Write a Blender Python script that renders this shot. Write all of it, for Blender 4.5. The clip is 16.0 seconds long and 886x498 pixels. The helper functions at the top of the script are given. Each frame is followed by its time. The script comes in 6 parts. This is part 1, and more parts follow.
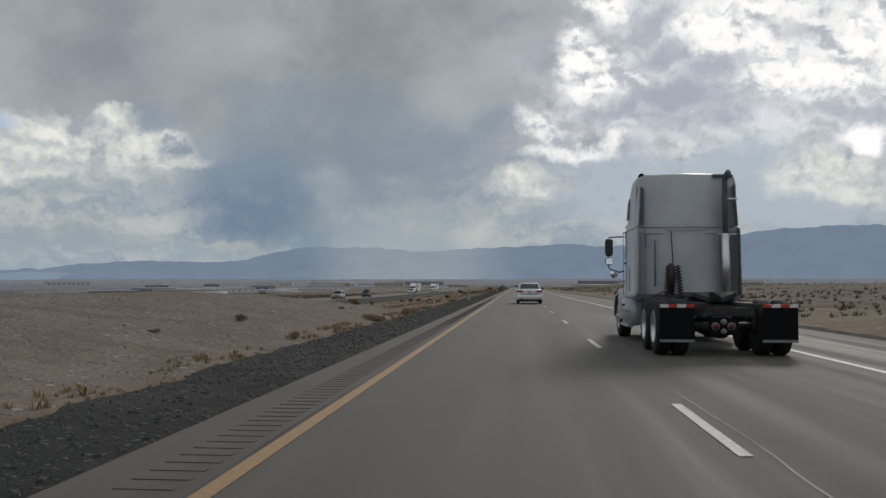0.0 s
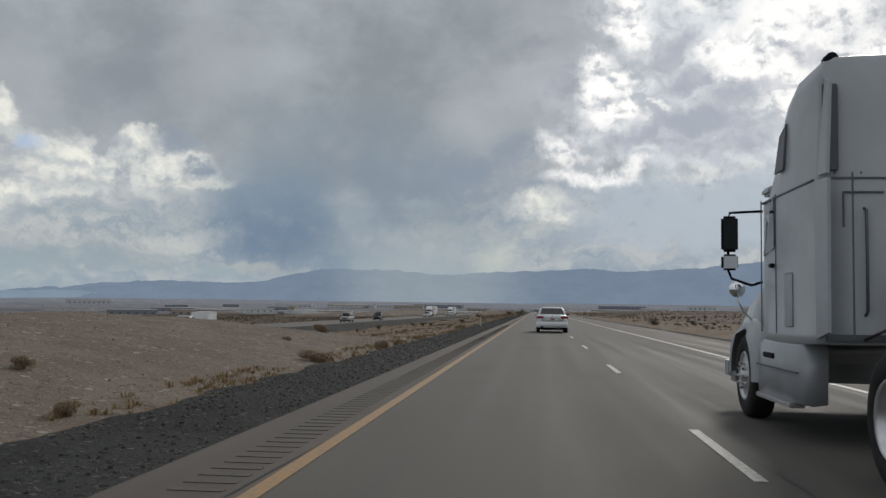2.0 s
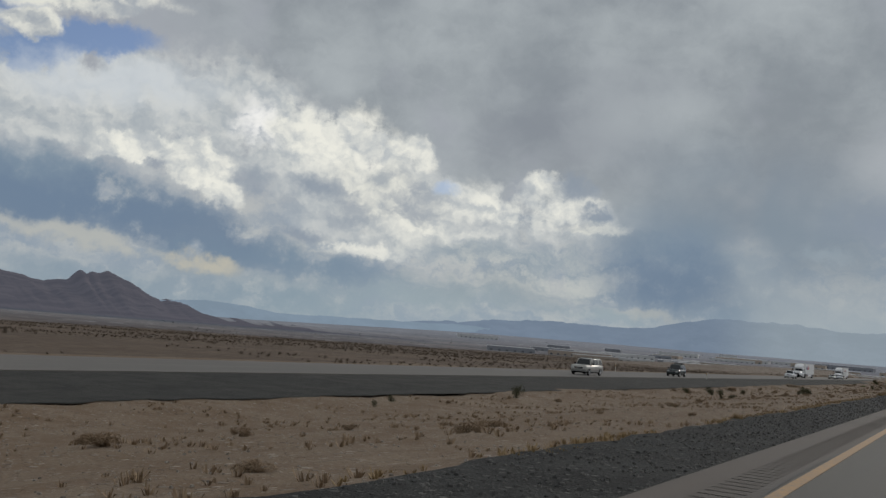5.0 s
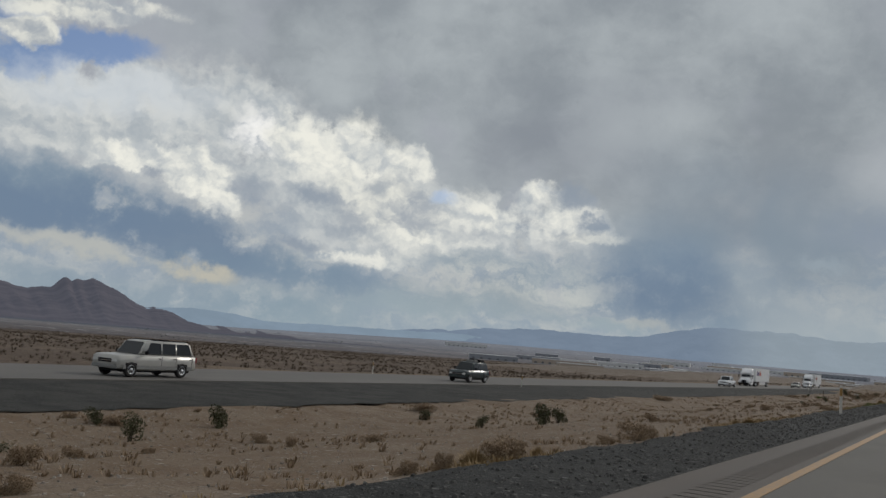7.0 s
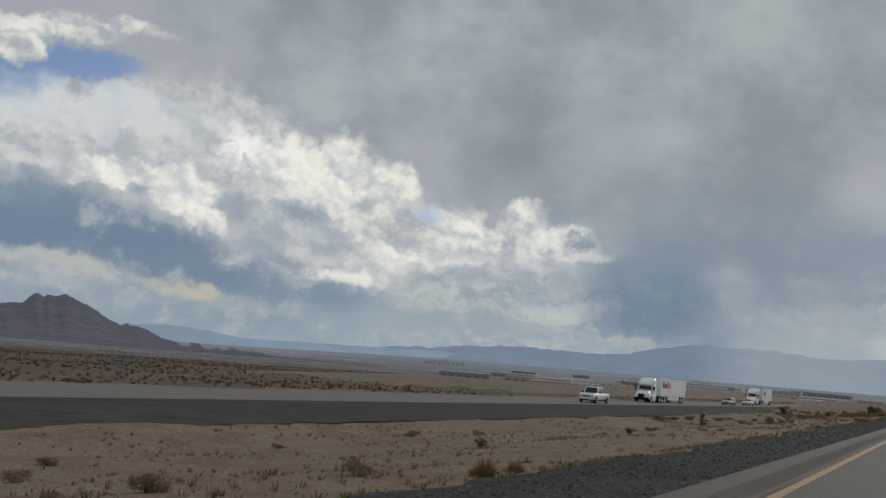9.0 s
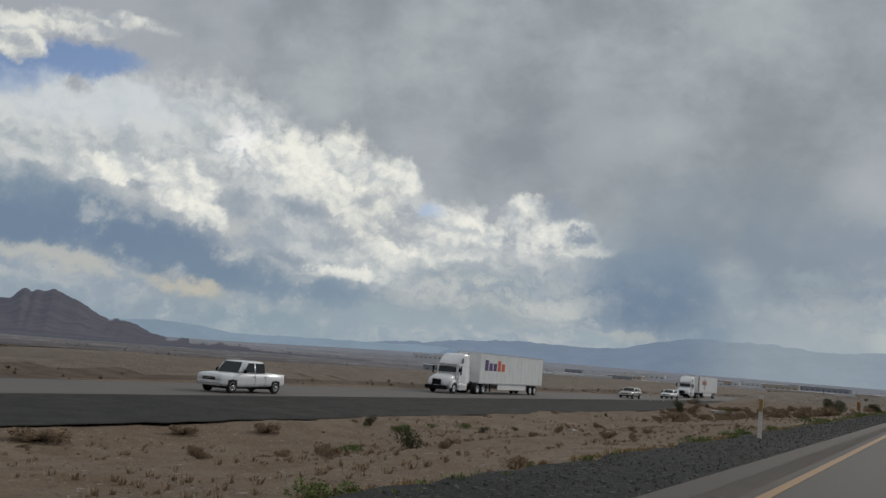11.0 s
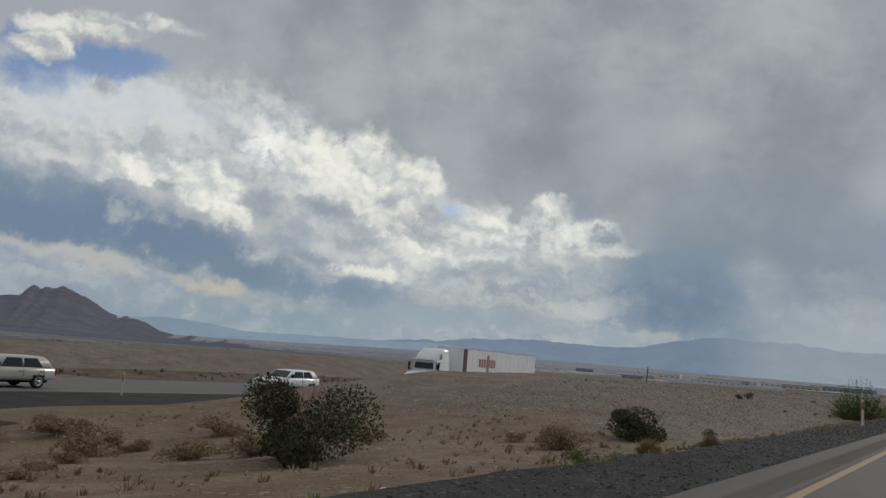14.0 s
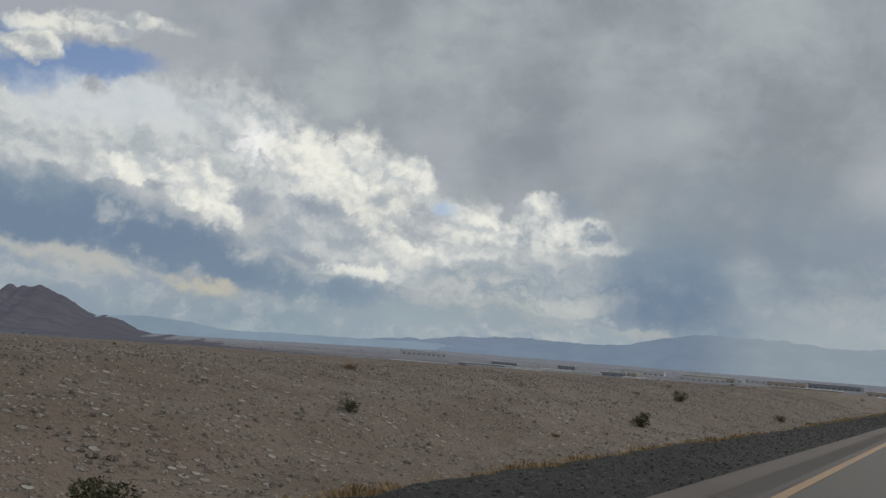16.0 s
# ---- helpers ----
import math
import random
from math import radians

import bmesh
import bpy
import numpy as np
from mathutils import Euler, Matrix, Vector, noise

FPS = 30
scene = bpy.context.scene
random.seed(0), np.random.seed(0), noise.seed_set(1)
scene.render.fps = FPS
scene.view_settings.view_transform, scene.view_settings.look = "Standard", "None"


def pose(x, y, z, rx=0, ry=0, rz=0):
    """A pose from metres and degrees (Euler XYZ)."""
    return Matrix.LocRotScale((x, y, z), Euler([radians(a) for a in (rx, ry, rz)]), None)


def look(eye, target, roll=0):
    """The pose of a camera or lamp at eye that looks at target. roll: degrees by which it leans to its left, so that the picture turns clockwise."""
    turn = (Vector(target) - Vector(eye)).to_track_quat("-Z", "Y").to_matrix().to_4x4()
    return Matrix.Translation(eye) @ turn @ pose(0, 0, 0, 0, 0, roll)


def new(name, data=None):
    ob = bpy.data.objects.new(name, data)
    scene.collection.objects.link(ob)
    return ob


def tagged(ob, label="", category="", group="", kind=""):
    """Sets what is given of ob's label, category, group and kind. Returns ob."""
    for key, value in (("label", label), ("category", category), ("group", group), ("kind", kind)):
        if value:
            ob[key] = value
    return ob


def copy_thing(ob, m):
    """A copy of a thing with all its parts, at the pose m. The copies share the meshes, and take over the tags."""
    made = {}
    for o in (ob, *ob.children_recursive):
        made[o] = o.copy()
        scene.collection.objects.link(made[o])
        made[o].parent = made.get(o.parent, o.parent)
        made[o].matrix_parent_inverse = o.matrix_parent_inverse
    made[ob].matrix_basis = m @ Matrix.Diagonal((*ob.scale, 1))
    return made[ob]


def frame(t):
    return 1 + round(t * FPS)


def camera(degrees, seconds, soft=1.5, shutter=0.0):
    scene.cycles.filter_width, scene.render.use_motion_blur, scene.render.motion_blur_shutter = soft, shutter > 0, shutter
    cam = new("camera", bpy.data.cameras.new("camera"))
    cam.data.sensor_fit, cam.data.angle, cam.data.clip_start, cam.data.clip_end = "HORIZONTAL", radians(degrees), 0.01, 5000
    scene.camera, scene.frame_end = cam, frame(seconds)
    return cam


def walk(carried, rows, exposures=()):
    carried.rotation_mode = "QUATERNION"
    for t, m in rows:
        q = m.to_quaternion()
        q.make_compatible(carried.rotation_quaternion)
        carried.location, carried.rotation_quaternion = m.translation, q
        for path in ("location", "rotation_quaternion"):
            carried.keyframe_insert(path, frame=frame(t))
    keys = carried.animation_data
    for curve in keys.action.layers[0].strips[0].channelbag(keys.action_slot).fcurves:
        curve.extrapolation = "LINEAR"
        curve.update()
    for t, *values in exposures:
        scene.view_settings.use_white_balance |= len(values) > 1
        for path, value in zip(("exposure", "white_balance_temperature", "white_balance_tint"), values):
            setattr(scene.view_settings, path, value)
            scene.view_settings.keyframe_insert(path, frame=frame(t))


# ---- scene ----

# ---- camera and its path ----
# held in the front seat of a car, 1.29 m above the lane, on a gentle downhill grade: it draws past the grey
# tractor unit, then cruises at 33 m/s; it looks ahead at first, then pans to the left and settles
EYE, SPEED, GRADE = 1.29, 33.0, 0.0075
ROWS = (
    (0.0, 4.51, 1.82, 0.00), (0.5, 4.78, 2.04, 0.01), (1.0, 5.02, 2.15, -0.08), (1.5, 5.17, 2.55, -0.26),
    (2.0, 5.72, 3.25, -0.77), (2.5, 7.33, 4.35, -1.97), (3.0, 11.10, 4.32, -2.80), (3.5, 16.07, 4.10, -3.41),
    (4.0, 21.70, 4.12, -4.12), (4.5, 27.73, 4.28, -4.43), (4.7, 29.05, 4.80, -4.72), (6.8, 30.20, 5.28, -4.68),
    (7.0, 29.30, 5.55, -4.75), (7.5, 28.40, 6.24, -4.87), (8.0, 28.60, 6.55, -4.66), (8.2, 28.35, 6.75, -4.80),
    (10.5, 28.72, 6.52, -4.68), (11.0, 28.52, 6.43, -4.63), (11.5, 28.60, 6.48, -4.68), (12.0, 28.76, 6.67, -4.70),
    (12.5, 29.16, 6.74, -4.61), (13.0, 29.39, 6.63, -4.54), (13.5, 29.67, 6.55, -4.63), (14.0, 29.98, 6.30, -4.75),
    (14.5, 30.12, 6.35, -5.04), (15.0, 30.25, 6.20, -4.81), (15.5, 29.71, 6.33, -4.83), (16.0, 29.45, 6.28, -4.56),
)


def ease(a, b, x):
    t = max(0.0, min(1.0, (x - a) / (b - a)))
    return t * t * (3 - 2 * t)


PASSING = ((0.0, 66.6), (0.5, 70.2), (1.0, 73.5), (1.5, 76.2), (2.0, 78.6), (2.5, 82.2))


def run(t):
    """Metres along the road at t seconds."""
    return dict(PASSING).get(t, SPEED * t)


def drift(t):
    """Leans to the left of the lane past the white sedan."""
    return -0.38 * ease(2.0, 3.0, t) * ease(6.2, 4.4, t)


cam = camera(51.0, 16.0)
walk(cam, [(t, pose(drift(t), run(t), EYE - GRADE * run(t), 90 + pitch, roll, yaw)) for t, yaw, pitch, roll in ROWS],
     exposures=((0.0, 0.0), (2.5, 0.06), (3.5, -0.12), (4.5, -0.06), (7.0, 0.0), (16.0, 0.0)))


# ---- node helpers ----
def lin(r, g, b):
    """Linear colour from 0..255 display values, slightly cool as the light is."""
    def f(c):
        c /= 255
        return c / 12.92 if c <= 0.04045 else ((c + 0.055) / 1.055) ** 2.4
    return (f(r * 0.978), f(g * 0.995), f(b * 1.0), 1)


class Net:
    """Short names for building a node tree."""

    def __init__(self, tree):
        self.tree = tree
        tree.nodes.clear()

    def add(self, kind, *ins, out=0, op=None, clamp=False):
        n = self.tree.nodes.new(kind)
        if op:
            n.operation = op
        if clamp:
            n.use_clamp = True
        for i, v in enumerate(ins):
            self.put(n.inputs[i], v)
        return n.outputs[out]

    def put(self, socket, v):
        if v is None:
            return
        if isinstance(v, bpy.types.NodeSocket):
            self.tree.links.new(v, socket)
        else:
            socket.default_value = v

    def math(self, op, a, b=None, c=None, clamp=False):
        return self.add("ShaderNodeMath", a, b, c, op=op, clamp=clamp)

    def vec(self, op, a, b=None, out=0):
        return self.add("ShaderNodeVectorMath", a, b, op=op, out=out)

    def scale(self, a, s):
        n = self.tree.nodes.new("ShaderNodeVectorMath")
        n.operation = "SCALE"
        self.put(n.inputs[0], a)
        self.put(n.inputs["Scale"], s)
        return n.outputs[0]

    def noise(self, v, scale, detail=4.0, rough=0.55, out=0, distortion=0.0):
        n = self.tree.nodes.new("ShaderNodeTexNoise")
        self.put(n.inputs["Vector"], v)
        for k, x in (("Scale", scale), ("Detail", detail), ("Roughness", rough), ("Distortion", distortion)):
            n.inputs[k].default_value = x
        return n.outputs[out]

    def voronoi(self, v, scale, out=0, feature="F1"):
        n = self.tree.nodes.new("ShaderNodeTexVoronoi")
        n.feature = feature
        self.put(n.inputs["Vector"], v)
        n.inputs["Scale"].default_value = scale
        return n.outputs[out]

    def ramp(self, v, a, b, lo=0.0, hi=1.0, smooth=True):
        n = self.tree.nodes.new("ShaderNodeMapRange")
        n.interpolation_type = "SMOOTHSTEP" if smooth else "LINEAR"
        for i, x in enumerate((v, a, b, lo, hi)):
            self.put(n.inputs[i], x)
        return n.outputs[0]

    def mix(self, f, a, b, blend="MIX"):
        n = self.tree.nodes.new("ShaderNodeMix")
        n.data_type, n.blend_type = "RGBA", blend
        self.put(n.inputs[0], f)
        self.put(n.inputs[6], a)
        self.put(n.inputs[7], b)
        return n.outputs[2]


# ---- sky: broken storm clouds over clear blue, the sun veiled ahead and to the right ----
SUN_AZ, SUN_EL = -17.0, 25.0          # degrees to the left of the road, and up
world = bpy.data.worlds.new("sky")
scene.world = world
world.use_nodes = True
W = Net(world.node_tree)
ray = W.vec("NORMALIZE", W.add("ShaderNodeTexCoord"))
sep = W.tree.nodes.new("ShaderNodeSeparateXYZ")
W.put(sep.inputs[0], ray)
AZ = W.math("MULTIPLY_ADD", W.math("ARCTAN2", W.math("MULTIPLY", sep.outputs[0], -1.0), sep.outputs[1]), 57.2958, 0.55)
EL = W.math("MULTIPLY", W.math("ARCSINE", sep.outputs[2]), 57.2958)
flat = W.add("ShaderNodeCombineXYZ", AZ, EL, 0.0)
half = (0.5, 0.5, 0.5)
wide = W.scale(W.vec("SUBTRACT", W.noise(flat, 0.16, 3, 0.5, out=1), half), 6.0)
fine = W.scale(W.vec("SUBTRACT", W.noise(flat, 0.55, 8, 0.62, out=1), half), 2.6)
soft_p = W.vec("ADD", flat, W.scale(wide, 0.45))
P = W.vec("ADD", W.vec("ADD", flat, W.scale(wide, 0.45)), fine)
billow_p = W.vec("MULTIPLY", W.vec("ADD", flat, W.scale(fine, 0.7)), (0.85, 1.1, 1))


def lumps(p):
    """Cauliflower relief: rounded cells within cells, roughened."""
    n = W.tree.nodes.new("ShaderNodeTexVoronoi")
    n.feature = "SMOOTH_F1"
    n.normalize = True
    W.put(n.inputs["Vector"], p)
    for k, x in (("Scale", 0.30), ("Detail", 3.0), ("Roughness", 0.55), ("Lacunarity", 2.3), ("Smoothness", 0.55)):
        n.inputs[k].default_value = x
    return W.math("ADD", W.math("MULTIPLY", W.math("SUBTRACT", 1.0, n.outputs[0]), 0.65), W.math("MULTIPLY", W.noise(p, 0.35, 8, 0.55), 0.5))


h_a = lumps(billow_p)
h_b = lumps(W.vec("ADD", billow_p, (-0.28, 0.40, 0)))
relief = W.math("MULTIPLY", W.math("SUBTRACT", h_a, h_b), 1.5)
puff = W.math("ADD", W.math("ADD", W.math("MULTIPLY", W.math("SUBTRACT", h_a, 0.72), 0.7), 0.50), relief)
puff_s = W.noise(W.vec("MULTIPLY", P, (0.22, 0.75, 1)), 1.0, 7, 0.6)
grain = W.noise(flat, 0.11, 5, 0.5)


TINY = (1e-7, 1e-7, 1e-7)             # strings the layers one after the other


def patch(u, v, ru, rv, turn=0.0, soft=0.8, where=None):
    """1 inside an oval of sky about azimuth u and elevation v, 0 outside."""
    m = W.tree.nodes.new("ShaderNodeMapping")
    m.vector_type = "TEXTURE"
    W.put(m.inputs[0], W.add("ShaderNodeVectorMath", c, TINY, where or P, op="MULTIPLY_ADD"))
    m.inputs[1].default_value = (u, v, 0)
    m.inputs[2].default_value = (0, 0, radians(turn))
    m.inputs[3].default_value = (ru, rv, 1)
    return W.ramp(W.vec("LENGTH", m.outputs[0], out=1), 1.0, 1.0 - soft)


def over(base, colour, mask, amount=1.0):
    return W.mix(W.math("MULTIPLY", mask, amount, clamp=True), base, colour)


sky = W.tree.nodes.new("ShaderNodeTexSky")
sky.sky_type, sky.sun_disc = "NISHITA", False
sky.sun_elevation, sky.sun_rotation = radians(SUN_EL), radians(-SUN_AZ)
clear = W.mix(1.0, sky.outputs[0], (0.085, 0.085, 0.10, 1), "MULTIPLY")

# the far side of the sky: high overcast, broken by noise
veil = W.mix(W.ramp(grain, 0.36, 0.62), lin(172, 174, 180), lin(206, 206, 206))
low = W.mix(W.ramp(puff_s, 0.35, 0.7), lin(150, 160, 172), lin(190, 190, 188))
c = W.mix(W.ramp(EL, 22.0, 40.0), W.mix(W.ramp(EL, 4.0, 12.0), low, lin(164, 166, 173)), veil)


def tones(driver, lo, hi, dark, lite):
    return W.mix(W.ramp(driver, lo, hi), lin(*dark), lin(*lite))


deck = tones(W.math("ADD", W.math("MULTIPLY", grain, 0.82), W.math("MULTIPLY", puff_s, 0.18)), 0.34, 0.66, (140, 145, 151), (174, 178, 181))
cloud = tones(puff, 0.3, 0.68, (172, 177, 182), (210, 209, 206))
cloud2 = tones(puff, 0.3, 0.65, (184, 187, 194), (228, 228, 230))
billow = tones(puff, 0.30, 0.66, (168, 172, 178), (230, 226, 216))
bright = tones(puff, 0.28, 0.66, (186, 189, 192), (242, 237, 226))
glare = tones(puff, 0.33, 0.53, (190, 192, 198), (262, 256, 252))
stripe = tones(puff_s, 0.35, 0.65, (152, 162, 170), (194, 195, 191))
DARK, SHADE, SHADE2 = lin(138, 141, 150), lin(142, 151, 164), lin(140, 149, 162)
STEEL, STEEL2, RAIN = lin(114, 131, 152), lin(124, 141, 158), lin(134, 150, 162)
CREAM, WARM, PALE = lin(184, 183, 178), lin(194, 186, 170), lin(158, 168, 176)
PALE2, PALE3, RAINL = lin(158, 169, 174), lin(178, 185, 194), lin(164, 171, 176)
TEAL, GLOW = lin(130, 142, 154), lin(196, 198, 190)
PUFF, LILAC, MID = lin(206, 209, 213), lin(170, 173, 183), lin(174, 176, 181)
flat_s = W.vec("ADD", flat, W.scale(wide, 0.3))
# grey storm deck, lighter overhead, ragged towards the clear patch
c = over(c, deck, patch(23.8, 18.4, 31.36, 13.24, 3, 0.45, where=soft_p))
c = over(c, deck, patch(14.9, 12.7, 19.51, 9.06, 0, 0.5, where=soft_p))
c = over(c, DARK, patch(24.0, 12.0, 11.50, 3.83, 5, 1, where=soft_p), 0.55)
c = over(c, DARK, patch(20.6, 15.3, 10.45, 3.14, 0, 1, where=soft_p), 0.35)
c = over(c, DARK, patch(10.8, 9.1, 8.01, 4.53, 0, 1, where=soft_p), 0.5)
c = over(c, TEAL, patch(9.7, 6.7, 11.50, 5.92, 0, 0.9, where=soft_p), 0.85)
c = over(c, TEAL, patch(12.9, 10.1, 10.45, 4.18, 0, 1, where=soft_p), 0.4)
# pale cloud under the clear patch
c = over(c, cloud, patch(52.4, 11.5, 14.98, 4.88, 7, 0.5))
c = over(c, cloud, patch(40.8, 11.2, 9.06, 3.83, 25, 0.5))
c = over(c, clear, patch(52.8, 14.9, 5.75, 1.39, -5, 0.45))
c = over(c, clear, patch(55.9, 13.6, 3.83, 1.18, -5, 0.5))
c = over(c, clear, patch(56.8, 16.0, 2.09, 1.39, -5, 0.5), 0.8)
c = over(c, billow, patch(55.6, 15.4, 2.16, 1.05, 5, 0.4))
c = over(c, billow, patch(52.4, 17.1, 6.62, 0.98, -5, 0.5))
c = over(c, PUFF, patch(51.2, 12.7, 9.06, 2.09, -1, 0.8), 0.8)
# steel-blue bases behind the cumulus
c = over(c, STEEL2, patch(54.5, 6.5, 11.50, 2.96, 3, 0.6), 0.9)
c = over(c, STEEL, patch(55.0, 5.6, 9.06, 2.61, 7, 0.7), 0.9)
c = over(c, STEEL, patch(45.9, 4.8, 9.41, 2.61, 15, 0.6), 0.95)
c = over(c, STEEL2, patch(38.0, 3.2, 8.36, 2.09, 7, 0.8), 0.9)
c = over(c, STEEL2, patch(45.6, 2.8, 4.88, 2.09, 5, 0.8), 0.7)
# the bright cumulus bank
c = over(c, cloud, patch(35.7, 8.3, 9.06, 4.53, 17, 0.5))
c = over(c, cloud, patch(27.1, 7.2, 8.71, 2.96, 3, 0.5))
c = over(c, bright, patch(49.0, 9.4, 4.18, 1.05, -11, 0.35))
c = over(c, bright, patch(45.6, 8.9, 3.14, 1.60, 19, 0.4))
c = over(c, bright, patch(44.2, 7.5, 1.74, 1.18, 25, 0.5), 0.9)
c = over(c, glare, patch(41.9, 11.5, 2.61, 2.09, 25, 0.9), 0.8)
c = over(c, bright, patch(39.4, 11.2, 3.48, 2.61, 25, 0.5))
c = over(c, bright, patch(35.9, 10.7, 3.83, 2.96, 30, 0.45))
c = over(c, bright, patch(32.4, 10.8, 1.74, 1.18, 25, 0.5), 0.9)
c = over(c, billow, patch(33.9, 7.7, 5.92, 2.79, 15, 0.6))
c = over(c, bright, patch(26.8, 7.6, 5.23, 2.02, 3, 0.55), 0.9)
c = over(c, bright, patch(24.5, 9.4, 1.95, 0.98, 3, 0.5))
c = over(c, bright, patch(22.3, 7.6, 3.14, 1.05, 15, 0.5), 0.9)
c = over(c, billow, patch(21.5, 6.7, 3.14, 0.56, -1, 0.5))
c = over(c, bright, patch(35.3, 4.6, 3.83, 0.70, 3, 0.6), 0.8)
c = over(c, bright, patch(31.2, 5.9, 5.57, 1.05, 1, 0.8), 0.7)
c = over(c, SHADE, patch(38.5, 8.2, 2.61, 1.05, 9, 0.8), 0.75)
c = over(c, SHADE, patch(35.0, 8.8, 1.25, 0.84, 15, 0.8), 0.7)
c = over(c, SHADE, patch(36.9, 6.4, 2.09, 0.84, 5, 0.8), 0.5)
c = over(c, SHADE, patch(39.2, 5.5, 2.61, 0.70, 3, 0.8), 0.8)
c = over(c, SHADE, patch(42.2, 8.3, 1.25, 1.25, 15, 0.9), 0.5)
c = over(c, SHADE, patch(27.8, 6.2, 2.79, 0.56, 1, 0.9), 0.5)
c = over(c, SHADE, patch(21.4, 7.5, 1.57, 0.63, 1, 0.7), 0.9)
c = over(c, SHADE, patch(22.7, 9.0, 2.09, 1.18, 25, 0.8), 0.8)
c = over(c, clear, patch(30.4, 8.7, 1.46, 0.70, 3, 0.7), 0.7)
c = over(c, deck, patch(28.7, 9.6, 1.74, 0.91, 15, 0.8), 0.7)
# warm streak below them, rain haze and the pale horizon
c = over(c, CREAM, patch(51.4, 3.5, 9.06, 0.91, 7, 0.7), 0.9)
c = over(c, WARM, patch(45.0, 2.7, 3.14, 1.05, 9, 0.7), 0.9)
c = over(c, PALE, patch(51.2, 1.2, 9.06, 1.39, 3, 0.8), 0.8)
c = over(c, RAIN, patch(39.8, 0.9, 8.36, 1.92, -1, 0.9), 0.9)
c = over(c, RAIN, patch(52.0, 0.2, 9.06, 1.25, 1, 0.9), 0.6)
c = over(c, PALE2, patch(30.9, 1.9, 7.67, 1.92, -1, 0.9), 0.9)
c = over(c, stripe, patch(23.4, 4.0, 5.23, 1.74, -1, 0.8), 0.85)
c = over(c, stripe, patch(28.7, 4.7, 6.27, 1.05, -1, 0.8), 0.7)
# dark base and the rain shaft
c = over(c, STEEL2, patch(16.7, 5.5, 8.01, 4.18, -1, 1, where=soft_p), 0.8)
c = over(c, STEEL, patch(17.3, 3.6, 5.23, 2.44, 1, 1), 0.9)
c = over(c, CREAM, patch(17.9, 2.2, 3.14, 0.45, -3, 0.7), 0.95)
c = over(c, stripe, patch(24.6, 3.2, 6.97, 1.11, 0, 0.8), 0.7)
c = over(c, PALE2, patch(20.5, 1.8, 4.88, 0.70, 0, 0.8), 0.8)
c = over(c, PALE2, patch(27.7, 2.0, 6.97, 1.39, 0, 0.9), 0.7)
c = over(c, STEEL, patch(15.9, 4.4, 7.32, 2.79, 0, 1), 0.9)
c = over(c, STEEL2, patch(11.4, 2.5, 4.53, 1.39, 0, 0.9), 0.7)
c = over(c, RAINL, patch(11.5, 3.9, 2.44, 4.53, -24, 1, where=flat_s), 0.75)
c = over(c, RAINL, patch(9.4, 2.2, 3.83, 3.14, -14, 1, where=flat_s), 0.9)
c = over(c, RAINL, patch(5.9, 2.2, 3.83, 3.48, -10, 1, where=flat_s), 0.9)
c = over(c, GLOW, patch(2.8, 2.5, 2.44, 2.44, 0, 1, where=flat_s), 0.8)
c = over(c, PALE, patch(8.0, 5.7, 1.57, 0.63, 0, 0.9), 0.5)
c = over(c, SHADE2, patch(4.5, 8.0, 5.23, 2.16, -8, 0.9), 0.9)
c = over(c, SHADE2, patch(2.0, 9.6, 2.44, 1.39, 0, 0.9), 0.6)
c = over(c, MID, patch(4.5, 11.9, 3.83, 3.14, -10, 1, where=soft_p), 0.7)
c = over(c, MID, patch(-0.1, 14.2, 5.23, 2.79, 0, 0.9), 0.7)
c = over(c, DARK, patch(1.0, 15.5, 3.83, 1.25, 0, 0.9), 0.5)
# broken bright cloud about the veiled sun
c = over(c, cloud2, patch(-12.5, 11.0, 14.98, 6.97, 0, 0.5))
c = over(c, PALE3, patch(-10.8, 5.5, 14.63, 3.83, 0, 0.6), 0.9)
c = over(c, cloud2, patch(-11.9, 17.7, 11.50, 4.53, -2, 0.5))
c = over(c, glare, patch(-5.0, 17.4, 1.74, 3.14, -12, 0.7))
c = over(c, glare, patch(-13.1, 14.5, 5.92, 1.92, 4, 0.6))
c = over(c, glare, patch(-15.6, 17.4, 5.92, 3.14, -2, 0.6), 0.9)
c = over(c, glare, patch(-9.0, 18.4, 2.09, 1.74, -2, 0.8), 0.8)
c = over(c, LILAC, patch(-14.1, 15.4, 2.09, 0.91, -2, 0.7), 0.8)
c = over(c, LILAC, patch(-7.4, 15.4, 2.44, 1.39, -22, 0.8), 0.8)
c = over(c, glare, patch(-4.0, 12.4, 2.96, 2.44, 30, 0.6))
c = over(c, glare, patch(-5.9, 11.7, 2.44, 0.91, 0, 0.7), 0.9)
c = over(c, glare, patch(-3.2, 14.1, 1.05, 0.91, 0, 0.7))
c = over(c, glare, patch(-0.9, 9.3, 2.44, 1.57, 20, 0.8), 0.9)
c = over(c, glare, patch(-2.8, 7.6, 4.18, 0.91, 0, 0.8), 0.9)
c = over(c, glare, patch(-5.5, 8.1, 1.74, 0.84, 0, 0.8), 0.8)
c = over(c, bright, patch(-0.0, 5.8, 3.83, 1.05, 4, 0.8), 0.9)
c = over(c, stripe, patch(0.3, 4.6, 3.14, 0.84, 0, 0.8), 0.8)
c = over(c, stripe, patch(-1.1, 3.2, 4.18, 0.77, 0, 0.8), 0.6)
c = over(c, LILAC, patch(-8.6, 10.7, 5.23, 1.74, -8, 0.7), 0.95)
c = over(c, LILAC, patch(-5.2, 9.8, 2.44, 0.84, -8, 0.7), 0.8)
